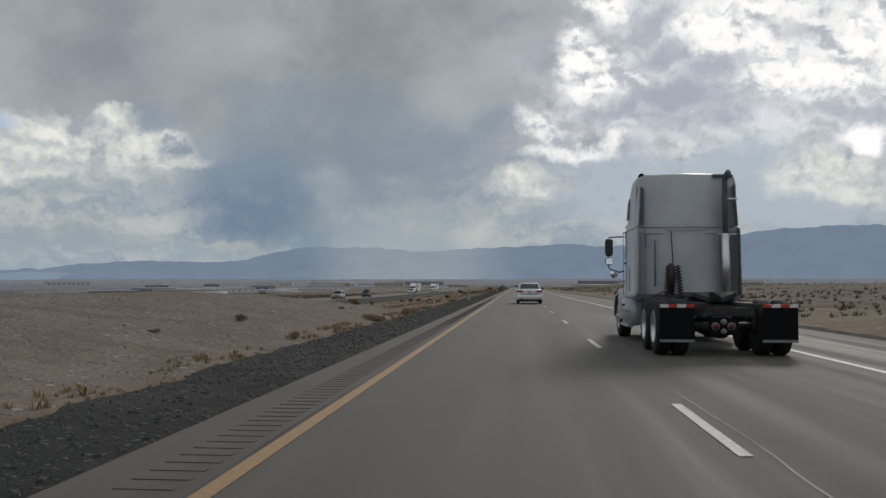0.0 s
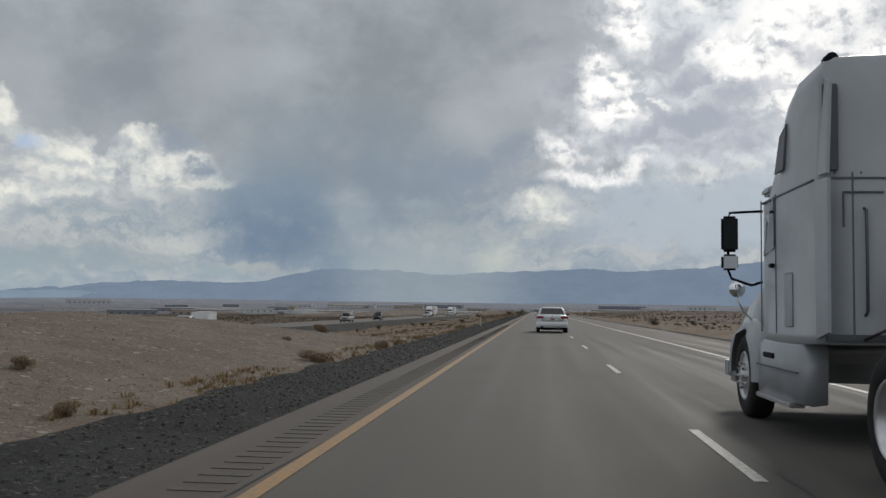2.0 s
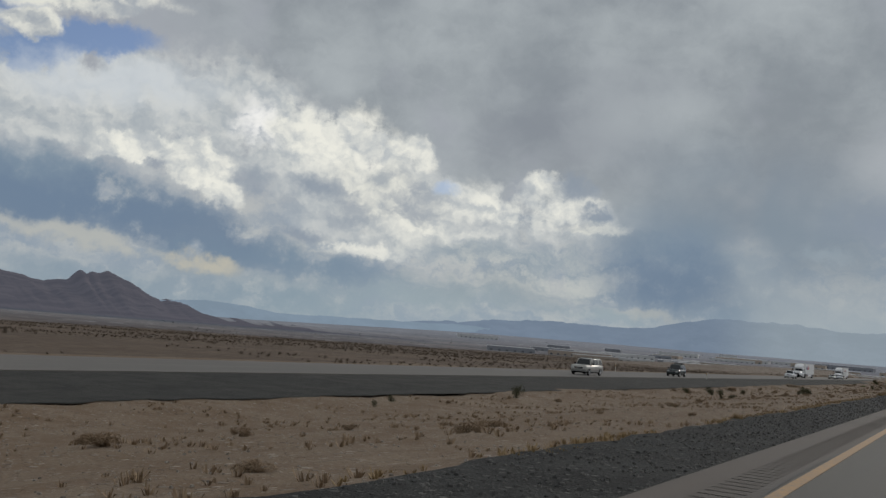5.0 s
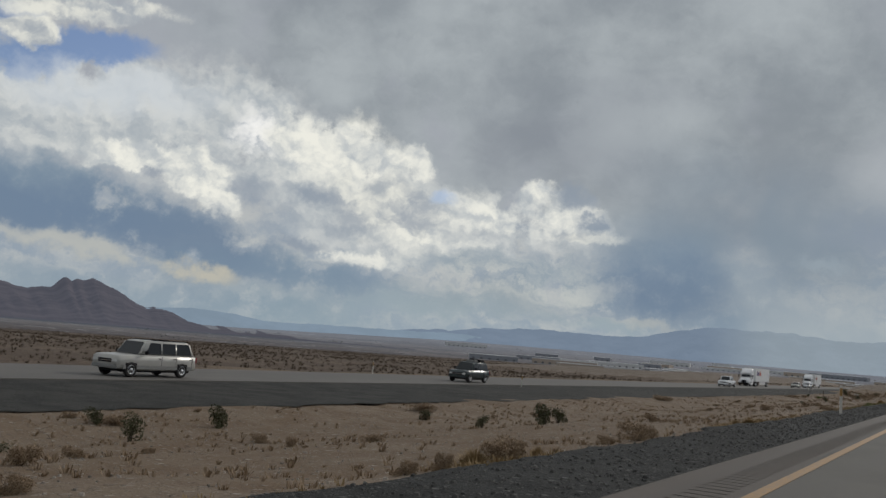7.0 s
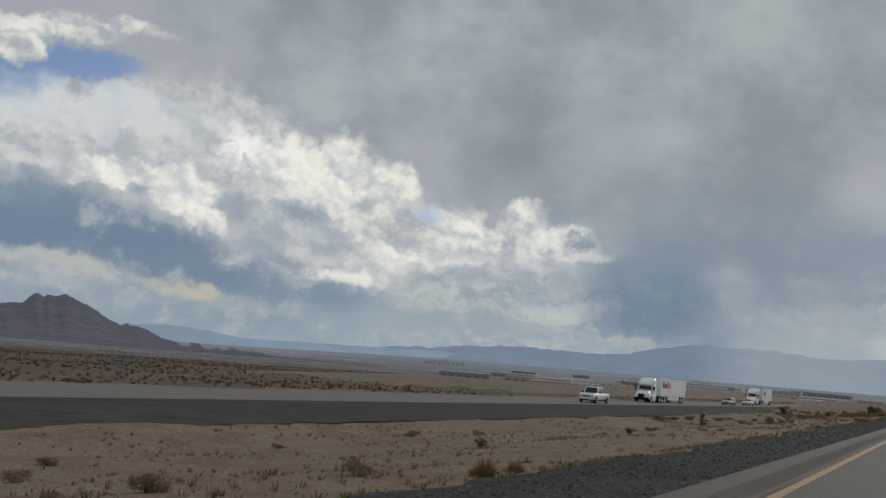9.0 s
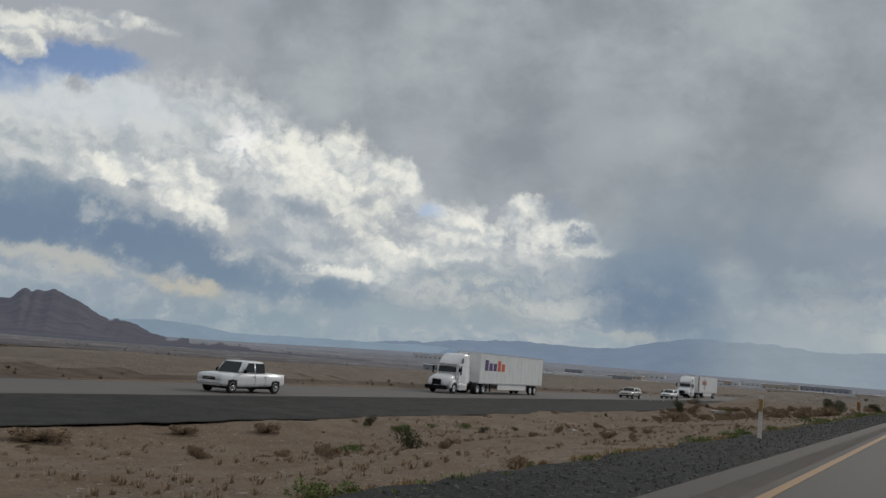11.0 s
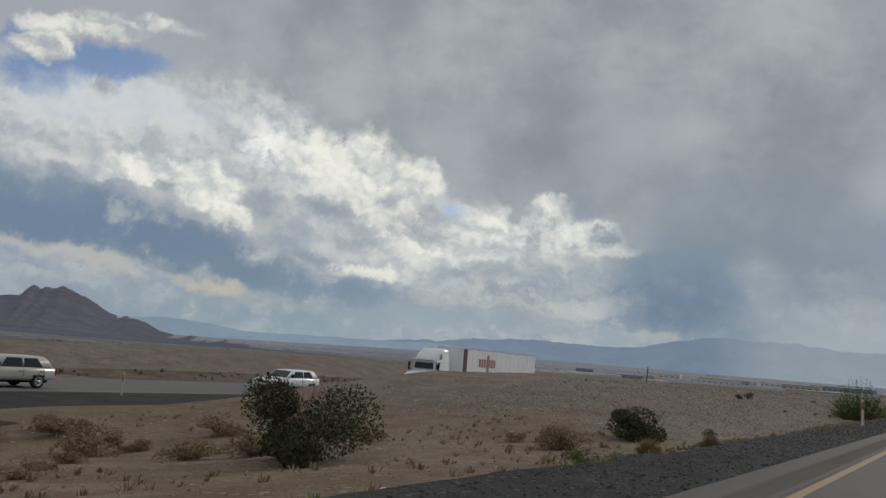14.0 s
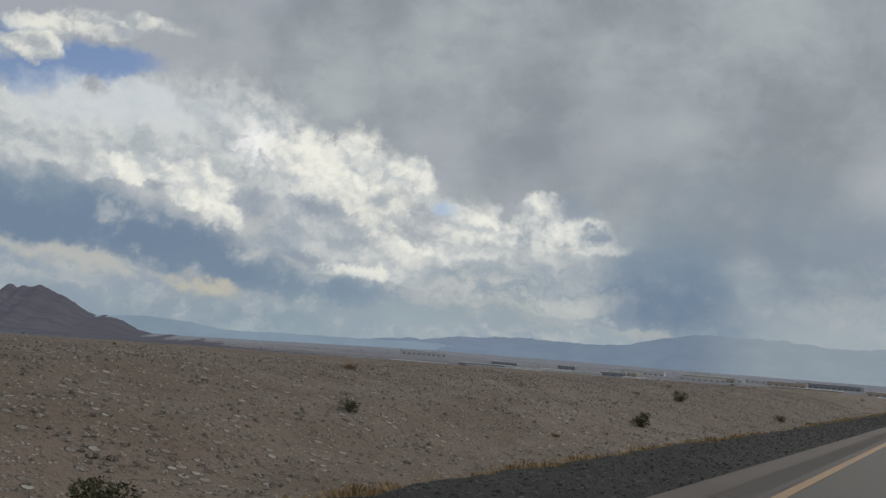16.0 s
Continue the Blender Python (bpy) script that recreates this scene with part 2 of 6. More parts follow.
c = over(c, LILAC, patch(-1.1, 13.1, 1.74, 1.39, 0, 0.8), 0.7)
c = over(c, glare, patch(-13.5, 14.8, 4.53, 2.79, 0, 0.6))
c = over(c, glare, patch(-16.8, 11.5, 6.27, 2.02, 6, 0.6))
c = over(c, glare, patch(-20.1, 13.8, 4.53, 2.79, 0, 0.6))
c = over(c, glare, patch(-4.6, 16.1, 1.74, 0.77, 0, 0.7))
c = over(c, glare, patch(-9.6, 15.1, 0.91, 0.56, 0, 0.7))
c = over(c, LILAC, patch(-15.6, 14.4, 2.44, 0.98, 20, 0.7), 0.6)
c = over(c, LILAC, patch(-11.2, 12.4, 2.09, 1.18, 0, 0.8), 0.8)
c = over(c, LILAC, patch(-18.0, 9.7, 4.18, 0.84, 0, 0.8), 0.7)
c = over(c, LILAC, patch(-8.6, 13.5, 2.79, 1.05, -12, 0.7), 0.8)
c = over(c, LILAC, patch(-13.1, 12.9, 1.39, 0.70, 0, 0.8), 0.6)
c = over(c, LILAC, patch(-18.6, 12.4, 2.09, 0.49, 0, 0.8), 0.7)
c = over(c, LILAC, patch(-10.8, 9.3, 5.23, 1.18, -6, 0.8), 0.7)
c = over(c, bright, patch(-10.2, 7.8, 4.18, 0.56, -6, 0.8), 0.6)
c = over(c, clear, patch(-19.4, 8.0, 1.57, 1.39, 0, 0.7), 0.5)
c = over(c, bright, patch(-17.1, 6.2, 3.83, 1.74, -10, 0.7), 0.9)
c = over(c, bright, patch(-19.8, 5.2, 2.09, 1.39, 0, 0.7), 0.8)
c = over(c, PALE3, patch(-16.7, 3.8, 5.57, 0.91, 0, 0.8), 0.8)
# dull rain air low on both sides of the shaft, and a darker base over the hill
c = over(c, lin(126, 141, 157), patch(50.0, 0.9, 13.0, 2.1, 3, 0.9), 0.65)
c = over(c, lin(112, 130, 153), patch(53.0, 5.8, 9.0, 2.2, 6, 0.9), 0.5)
c = over(c, lin(116, 131, 148), patch(15.0, 3.4, 8.0, 3.4, 0, 1), 0.4)
c = over(c, lin(132, 140, 150), patch(27.0, 2.4, 9.0, 2.0, 0, 1), 0.3)
# thin haze along the horizon
c = W.mix(W.math('MULTIPLY', W.ramp(EL, 3.6, 0.0), 0.4), c, lin(154, 167, 175))
shader = W.tree.nodes.new("ShaderNodeBackground")
W.put(shader.inputs[0], c)
shader.inputs[1].default_value = 1.0
final = W.tree.nodes.new("ShaderNodeOutputWorld")
W.tree.links.new(shader.outputs[0], final.inputs[0])

sun = new("sun", bpy.data.lights.new("sun", "SUN"))
sun.data.energy, sun.data.angle, sun.data.color = 1.3, radians(12), (1.0, 0.95, 0.88)
_a, _e = radians(SUN_AZ), radians(SUN_EL)
sun.matrix_world = look((-60 * math.sin(_a), 60 * math.cos(_a), 60 * math.tan(_e)), (0, 0, 0))


# ---- materials ----
def material(name, rough=0.8, metal=0.0, spec=0.5):
    m = bpy.data.materials.new(name)
    m.use_nodes = True
    n = Net(m.node_tree)
    b = n.tree.nodes.new("ShaderNodeBsdfPrincipled")
    o = n.tree.nodes.new("ShaderNodeOutputMaterial")
    n.tree.links.new(b.outputs[0], o.inputs[0])
    b.inputs["Roughness"].default_value = rough
    b.inputs["Metallic"].default_value = metal
    b.inputs["Specular IOR Level"].default_value = spec
    return m, n, b


def bump(n, b, height, strength, distance):
    k = n.tree.nodes.new("ShaderNodeBump")
    k.inputs["Strength"].default_value = strength
    k.inputs["Distance"].default_value = distance
    n.put(k.inputs["Height"], height)
    n.put(b.inputs["Normal"], k.outputs[0])


def plain(name, colour, rough=0.6, metal=0.0, spec=0.5, vary=0.12, scale=8.0, relief=0.0):
    """A paint, plastic, rubber or metal with slight unevenness and dust."""
    m, n, b = material(name, rough, metal, spec)
    p = n.add("ShaderNodeTexCoord", out=3)
    a = n.noise(p, scale, 5, 0.6)
    g = n.noise(p, scale * 9, 3, 0.6)
    dark = tuple(x * (1 - vary) for x in colour[:3]) + (1,)
    lite = tuple(min(1, x * (1 + vary)) for x in colour[:3]) + (1,)
    n.put(b.inputs["Base Color"], n.mix(n.ramp(a, 0.3, 0.7), dark, lite))
    n.put(b.inputs["Roughness"], n.ramp(g, 0.25, 0.75, max(0.02, rough - 0.03), min(1, rough + 0.04)))
    if relief:
        bump(n, b, g, relief, 0.01)
    return m


def soil(name, colours, pebble=0.5, relief=0.6, grit=9.0):
    """Dry stony ground: large stains, patches, and a litter of small stones, pale and dark."""
    m, n, b = material(name, 0.95, 0.0, 0.15)
    p = n.add("ShaderNodeTexCoord", out=3)
    big = n.noise(p, 0.045, 6, 0.6)
    mid = n.noise(p, 0.6, 6, 0.65)
    sm = n.noise(p, grit, 4, 0.7)
    c1 = n.mix(n.ramp(big, 0.38, 0.62), colours[0], colours[1])
    c2 = n.mix(n.ramp(mid, 0.40, 0.62), c1, colours[2])
    c3 = n.mix(n.math("MULTIPLY", n.ramp(sm, 0.5, 0.72), 0.6), c2, colours[3])
    h = n.math("ADD", n.math("MULTIPLY", sm, 0.5), n.math("MULTIPLY", mid, 0.8))
    for scale, share in ((grit * 0.55, 0.30), (grit * 1.7, 0.42)):
        v = n.tree.nodes.new("ShaderNodeTexVoronoi")
        n.put(v.inputs["Vector"], p)
        v.inputs["Scale"].default_value = scale
        q = n.tree.nodes.new("ShaderNodeSeparateColor")
        n.put(q.inputs[0], v.outputs["Color"])
        stone = n.math("MULTIPLY", n.ramp(v.outputs["Distance"], 0.42, 0.30), n.ramp(q.outputs[0], 1.0 - share, 1.02 - share))
        tint = n.mix(q.outputs[1], colours[3], colours[4])
        c3 = n.mix(n.math("MULTIPLY", stone, min(1.0, pebble * 1.3)), c3, tint)
        h = n.math("ADD", h, n.math("MULTIPLY", stone, 0.6))
    n.put(b.inputs["Base Color"], c3)
    bump(n, b, h, relief, 0.10)
    return m


M_SOIL = soil("desert_soil", [(0.172, 0.128, 0.090, 1), (0.205, 0.158, 0.116, 1), (0.145, 0.100, 0.064, 1), (0.080, 0.060, 0.045, 1), (0.36, 0.32, 0.27, 1)], 0.6, 0.9)
M_VARNISH = soil("dark_stony_desert", [(0.105, 0.078, 0.058, 1), (0.150, 0.112, 0.082, 1), (0.085, 0.060, 0.044, 1), (0.060, 0.045, 0.034, 1), (0.20, 0.165, 0.13, 1)], 0.6, 0.8)
M_BARE = soil("bare_stony_earth", [(0.175, 0.140, 0.112, 1), (0.205, 0.168, 0.136, 1), (0.150, 0.118, 0.092, 1), (0.082, 0.066, 0.054, 1), (0.38, 0.345, 0.30, 1)], 0.85, 1.0)
M_GRAVEL = soil("dark_gravel", [(0.034, 0.035, 0.034, 1), (0.045, 0.045, 0.043, 1), (0.026, 0.026, 0.025, 1), (0.012, 0.012, 0.012, 1), (0.15, 0.148, 0.138, 1)], 1.0, 1.0, 16.0)


def asphalt(name, base, tone):
    m, n, b = material(name, 0.85, 0.0, 0.3)
    p = n.add("ShaderNodeTexCoord", out=3)
    streak = n.noise(n.vec("MULTIPLY", p, (1.6, 0.03, 1)), 1.0, 5, 0.6)
    blot = n.noise(p, 0.35, 5, 0.6)
    g = n.noise(p, 60.0, 3, 0.7)
    d = tuple(x * 0.72 for x in base) + (1,)
    l = tuple(x * 1.25 for x in base) + (1,)
    c1 = n.mix(n.ramp(streak, 0.3, 0.7), d, l)
    c2 = n.mix(n.math("MULTIPLY", n.ramp(blot, 0.45, 0.7), 0.5), c1, tone)
    c3 = n.mix(n.math("MULTIPLY", n.ramp(g, 0.5, 0.75), 0.35), c2, tuple(x * 1.9 for x in base) + (1,))
    n.put(b.inputs["Base Color"], c3)
    n.put(b.inputs["Roughness"], n.ramp(streak, 0.3, 0.7, 0.72, 0.92))
    bump(n, b, g, 0.35, 0.01)
    return m


M_GRAVEL_FAR = soil("blackish_gravel", [(0.040, 0.040, 0.037, 1), (0.055, 0.053, 0.048, 1), (0.030, 0.030, 0.028, 1), (0.024, 0.024, 0.022, 1), (0.10, 0.095, 0.085, 1)], 0.5, 0.9)
M_ROAD = asphalt("worn_asphalt", (0.082, 0.077, 0.068), (0.068, 0.064, 0.056, 1))
M_SHOULDER = asphalt("shoulder_asphalt", (0.084, 0.071, 0.061), (0.062, 0.052, 0.044, 1))
M_FARROAD = asphalt("far_road_asphalt", (0.118, 0.110, 0.100), (0.10, 0.094, 0.086, 1))


def line_paint(name, colour, wear):
    m, n, b = material(name, 0.7)
    p = n.add("ShaderNodeTexCoord", out=3)
    w = n.noise(p, 14.0, 5, 0.7)
    v = n.noise(n.vec("MULTIPLY", p, (3, 0.25, 1)), 1.0, 4, 0.6)
    k = n.math("MULTIPLY", n.ramp(w, 0.35, 0.75), wear)
    n.put(b.inputs["Base Color"], n.mix(n.math("ADD", k, n.math("MULTIPLY", n.ramp(v, 0.5, 0.8), 0.25)), colour, (0.13, 0.12, 0.11, 1)))
    return m


M_YELLOW = line_paint("yellow_line_paint", (0.33, 0.185, 0.060, 1), 0.8)
M_WHITE_LINE = line_paint("white_line_paint", (0.45, 0.435, 0.40, 1), 0.65)


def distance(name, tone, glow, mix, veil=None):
    """Far hills: rock, with the haze of the air between painted in as emission."""
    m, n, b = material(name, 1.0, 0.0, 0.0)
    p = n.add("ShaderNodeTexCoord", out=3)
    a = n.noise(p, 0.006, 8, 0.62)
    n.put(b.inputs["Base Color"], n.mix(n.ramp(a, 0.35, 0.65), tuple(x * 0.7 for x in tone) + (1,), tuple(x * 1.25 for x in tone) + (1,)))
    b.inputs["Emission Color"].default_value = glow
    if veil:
        # rain veil painted as paler emission in one quarter, thinning out to both sides
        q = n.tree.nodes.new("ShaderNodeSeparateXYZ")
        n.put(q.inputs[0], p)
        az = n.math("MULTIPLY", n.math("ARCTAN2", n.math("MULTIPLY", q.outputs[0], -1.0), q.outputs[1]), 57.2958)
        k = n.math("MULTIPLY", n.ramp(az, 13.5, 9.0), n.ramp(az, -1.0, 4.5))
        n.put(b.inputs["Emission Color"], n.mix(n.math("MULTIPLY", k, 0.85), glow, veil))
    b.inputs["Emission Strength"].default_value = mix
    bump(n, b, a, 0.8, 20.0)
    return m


# bluish haze painted into both ranges as a glow
M_RANGE = distance("range_painted_haze", (0.05, 0.055, 0.065), lin(117, 131, 149), 0.86, lin(150, 160, 168))
M_RANGE_FAR = distance("pale_range_painted_haze", (0.05, 0.06, 0.08), lin(128, 143, 157), 0.88)
# the hill glows too: dim bluish haze painted over its brown rock
M_HILL = distance("brown_hill_painted_haze", (0.055, 0.045, 0.045), lin(80, 83, 95), 0.66)

M_BLACK = plain("black_plastic", (0.0055, 0.0055, 0.0075), 0.6, 0, 0.12, 0.2, 20, 0.0)
M_CARWHITE = plain("white_car_paint", (0.72, 0.73, 0.74), 0.22, 0, 0.6, 0.03, 2)
M_TRUCKGREY = plain("grey_truck_paint", (0.385, 0.405, 0.425), 0.32, 0.1, 0.5, 0.07, 2)
M_TYRE = plain("tyre_rubber", (0.022, 0.021, 0.021), 0.85, 0, 0.3, 0.25, 12, 0.2)
M_RIM = plain("bare_aluminium", (0.62, 0.62, 0.63), 0.3, 0.8, 0.5, 0.1, 10)
M_GLASS = plain("dark_vehicle_glass", (0.015, 0.018, 0.02), 0.08, 0, 0.35, 0.1, 3)


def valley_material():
    """The far valley floor: dim bands of scrub, pale fields and roofs, with haze painted as emission."""
    m, n, b = material("valley_floor_painted_haze", 1.0, 0.0, 0.0)
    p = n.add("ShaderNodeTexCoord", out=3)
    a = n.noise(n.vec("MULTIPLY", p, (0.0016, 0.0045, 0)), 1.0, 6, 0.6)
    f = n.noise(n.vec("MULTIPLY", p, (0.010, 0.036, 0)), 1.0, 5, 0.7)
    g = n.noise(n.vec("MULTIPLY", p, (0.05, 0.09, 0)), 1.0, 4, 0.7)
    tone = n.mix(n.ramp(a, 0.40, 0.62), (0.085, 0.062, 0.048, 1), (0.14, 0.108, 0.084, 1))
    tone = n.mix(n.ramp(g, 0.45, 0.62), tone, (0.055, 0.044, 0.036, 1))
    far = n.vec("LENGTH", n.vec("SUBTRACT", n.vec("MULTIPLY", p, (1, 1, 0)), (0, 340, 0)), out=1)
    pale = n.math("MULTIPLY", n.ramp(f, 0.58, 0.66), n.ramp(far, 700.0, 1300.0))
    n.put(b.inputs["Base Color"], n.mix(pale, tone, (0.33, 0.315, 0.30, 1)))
    # bluish glow stands in for the air, stronger the farther off
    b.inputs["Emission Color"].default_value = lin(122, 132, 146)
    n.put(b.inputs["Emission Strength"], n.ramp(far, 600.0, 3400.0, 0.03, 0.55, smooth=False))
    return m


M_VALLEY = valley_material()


# ---- mesh helpers ----
def mesh_object(name, bm, mat, parent=None, label="", smooth=False):
    me = bpy.data.meshes.new(name)
    bmesh.ops.recalc_face_normals(bm, faces=bm.faces)
    bm.to_mesh(me)
    bm.free()
    me.materials.append(mat)
    if smooth:
        for f in me.polygons:
            f.use_smooth = True
    ob = new(name, me)
    if parent:
        ob.parent = parent
    if label:
        ob["label"] = label
    return ob


def part(name, bm, mat, parent, label="", smooth=False):
    return mesh_object(name, bm, mat, parent, label, smooth)


def raw(name, verts, faces, mat, smooth=False):
    me = bpy.data.meshes.new(name)
    me.from_pydata(verts, [], faces)
    me.materials.append(mat)
    if smooth:
        for f in me.polygons:
            f.use_smooth = True
    return new(name, me)


def smoothstep(a, b, x):
    t = max(0.0, min(1.0, (x - a) / (b - a)))
    return t * t * (3 - 2 * t)


# ---- the land ----
MID_Y = 340.0                         # about the middle of the drive; the far land is laid out round it


def along(p, u):
    """A height from a profile of (distance, height) points."""
    for (u0, h0), (u1, h1) in zip(p, p[1:]):
        if u <= u1:
            k = smoothstep(0, 1, (u - u0) / (u1 - u0)) * 0.5 + max(0.0, min(1.0, (u - u0) / (u1 - u0))) * 0.5
            return h0 + (h1 - h0) * k
    return p[-1][1]


def drop(x, y):
    """The road's grade, and the plain that falls away from it into a wide valley and climbs to the ranges."""
    d = math.hypot(max(0.0, abs(x) - 45), max(0.0, y - 680, -y - 60))
    return -GRADE * max(-300.0, min(1200.0, y)) - 22 * min(1.0, d / 900) ** 1.15 + (34 - 27 * smoothstep(26, 46, math.degrees(math.atan2(-x, max(1.0, y - MID_Y))))) * smoothstep(1200, 4500, d)


MEDIAN = ((4.8, -0.06), (7, -0.5), (12, -1.1), (17, -1.8), (21, -2.05), (25, -1.84), (31, -1.84))
BANK_A = ((4.8, -0.06), (6, 0.05), (9, 0.5), (13, 0.92), (17, 0.9), (21, 0.6), (27, -1.6), (31, -1.84))
BANK_B = ((4.8, -0.08), (6.0, -0.38), (7.4, -0.30), (10, 0.40), (13, 0.82), (18, 0.92), (23, 0.72), (30, -1.6), (31, -1.84))


def bank_a(y):
    return smoothstep(30, 56, y) * smoothstep(138, 110, y)


def bank_b(y):
    return smoothstep(476, 506, y) * smoothstep(760, 690, y)


def bare_rise(x, y):
    """Graded bare earth beyond the far carriageway."""
    k = smoothstep(380, 430, y) * smoothstep(900, 700, y) * smoothstep(47, 60, -x) * smoothstep(115, 70, -x)
    return k * (1.6 + 0.8 * smoothstep(480, 560, y))


def terrain(x, y):
    d = drop(x, y)
    n = noise.fractal((x * 0.05, y * 0.05, 3.1), 1.0, 2.0, 4) * 0.16
    r = math.hypot(x, max(0.0, y - 640))
    nf = noise.fractal((x * 0.006, y * 0.006, 7.7), 1.0, 2.0, 4) * 1.2 * smoothstep(60, 300, r)
    if x > 9.2:
        z = -0.03 + 0.035 * min(x - 9.2, 60) + n * smoothstep(9.2, 12, x)
        return z + d + nf * smoothstep(10, 40, x)
    if x > -4.8:
        return -0.07 + d
    u = -x
    if u < 31:
        m = along(MEDIAN, u)
        a, b = bank_a(y), bank_b(y)
        m += (along(BANK_A, u) - m) * a + (along(BANK_B, u) - m) * b
        m -= 0.60 * math.exp(-((x + 18.8) / 2.6) ** 2 - ((y - 465.2) / 3.2) ** 2)
        m += 0.75 * math.exp(-((x + 23.6) / 1.7) ** 4 - ((y - 464.2) / 3.6) ** 4)
        n += 0.10 * noise.fractal((x * 0.35, y * 0.35, 1.3), 1.0, 2.0, 3)
        return m + n * smoothstep(4.8, 7.5, u) * smoothstep(28, 24, u) + d
    if u < 47:
        return -1.87 + d
    return -1.80 + n * smoothstep(47, 50, u) + bare_rise(x, y) + nf * smoothstep(50, 90, u) + d


def spread(a, b, step, lo, hi, grow):
    """Coordinates at even steps from a to b, then ever wider out to lo and hi."""
    mid = [a + i * step for i in range(int((b - a) / step) + 1)]
    up, s, x = [], step, mid[-1]
    while x < hi:
        s *= grow
        x = min(hi, x + s)
        up.append(x)
    dn, s, x = [], step, mid[0]
    while x > lo:
        s *= grow
        x = max(lo, x - s)
        dn.append(x)
    return dn[::-1] + mid + up


gx, gy = spread(-32, 14, 0.6, -4700, 4700, 1.09), spread(-10, 640, 1.2, -4400, 5000, 1.09)
verts = [(x, y, terrain(x, y)) for y in gy for x in gx]
w = len(gx)
faces = [(j * w + i, j * w + i + 1, (j + 1) * w + i + 1, (j + 1) * w + i) for j in range(len(gy) - 1) for i in range(w - 1)]
ground = raw("ground", verts, faces, M_SOIL, True)
ground.data.materials.append(M_VARNISH)
ground.data.materials.append(M_BARE)
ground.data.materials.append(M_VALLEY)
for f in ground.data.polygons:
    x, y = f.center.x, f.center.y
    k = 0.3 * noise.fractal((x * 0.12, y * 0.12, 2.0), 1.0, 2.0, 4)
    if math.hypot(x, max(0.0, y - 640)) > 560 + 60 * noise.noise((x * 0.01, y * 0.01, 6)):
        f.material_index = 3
    elif (-31 < x < -5.2 and max(bank_a(y), bank_b(y)) > 0.45 + k) or (bare_rise(x, y) > 0.45 + k):
        f.material_index = 2
    elif x < -49 + 5 * noise.noise((x * 0.1, y * 0.05, 0)) or x > 16 + 6 * noise.noise((1.0, y * 0.08, 4)):
        f.material_index = 1
tagged(ground, "dry tan desert soil with stones and scattered scrub", "ground", kind="structure")


def strip(name, x0, x1, z, mat, y0=-60.0, y1=1500.0, thick=0.05, ragged=(0.0, 0.0)):
    """A long slab along the road, which follows the fall of the land."""
    ys = [y0 + 5.0 * i for i in range(int((y1 - y0) / 5.0) + 1)]
    if any(ragged):
        ys += [-10 + 0.35 * i for i in range(1850)]
    ys = sorted(set(ys))
    verts, faces = [], []
    for y in ys:
        d = drop((x0 + x1) / 2, y)
        k = noise.fractal((0.5 * y, x0, 2.0), 0.8, 2.0, 5) + 0.9 * noise.noise((0.12 * y, x1, 5.0))
        a, b = x0 + ragged[0] * k, x1 + ragged[1] * k
        verts += [(a - thick * 2 * (ragged[0] > 0), y, z + d - thick), (a, y, z + d), (b, y, z + d), (b + thick * 2 * (ragged[1] > 0), y, z + d - thick)]
    for j in range(len(ys) - 1):
        for i in range(3):
            p = j * 4 + i
            faces.append((p, p + 1, p + 5, p + 4))
    return raw(name, verts, faces, mat)


tagged(strip("road", -2.02, 5.75, 0.0, M_ROAD), "worn grey asphalt highway lanes with tyre tracks", "road", kind="structure")
tagged(strip("road_shoulder_inner", -2.98, -2.022, -0.004, M_SHOULDER), "brownish asphalt inner shoulder with rumble strip", "road shoulder", kind="structure")
tagged(strip("road_shoulder_outer", 5.752, 8.6, -0.004, M_SHOULDER), "brownish asphalt outer shoulder", "road shoulder", kind="structure")
tagged(strip("gravel_verge", -4.85, -2.982, -0.02, M_GRAVEL, ragged=(0.28, 0.0)), "dark grey gravel verge beside the road", "gravel verge", kind="structure")
tagged(strip("gravel_verge_outer", 8.602, 9.5, -0.02, M_GRAVEL, ragged=(0.0, 0.3)), "dark grey gravel verge beside the road", "gravel verge", kind="structure")
tagged(strip("road_opposite", -46.0, -36.2, -1.75, M_FARROAD), "pale grey asphalt carriageway for oncoming traffic", "road", kind="structure")
tagged(strip("gravel_verge_opposite", -36.202, -25.2, -1.79, M_GRAVEL_FAR, thick=0.03, ragged=(0.0, 0.4)), "dark gravel verge along the opposite carriageway", "gravel verge", kind="structure")
tagged(strip("line_yellow", -1.99, -1.85, 0.008, M_YELLOW, thick=0.006), "worn yellow edge line painted on the asphalt", "road marking", kind="structure")
tagged(strip("line_white", 5.38, 5.53, 0.008, M_WHITE_LINE, thick=0.006), "worn white edge line painted on the asphalt", "road marking", kind="structure")


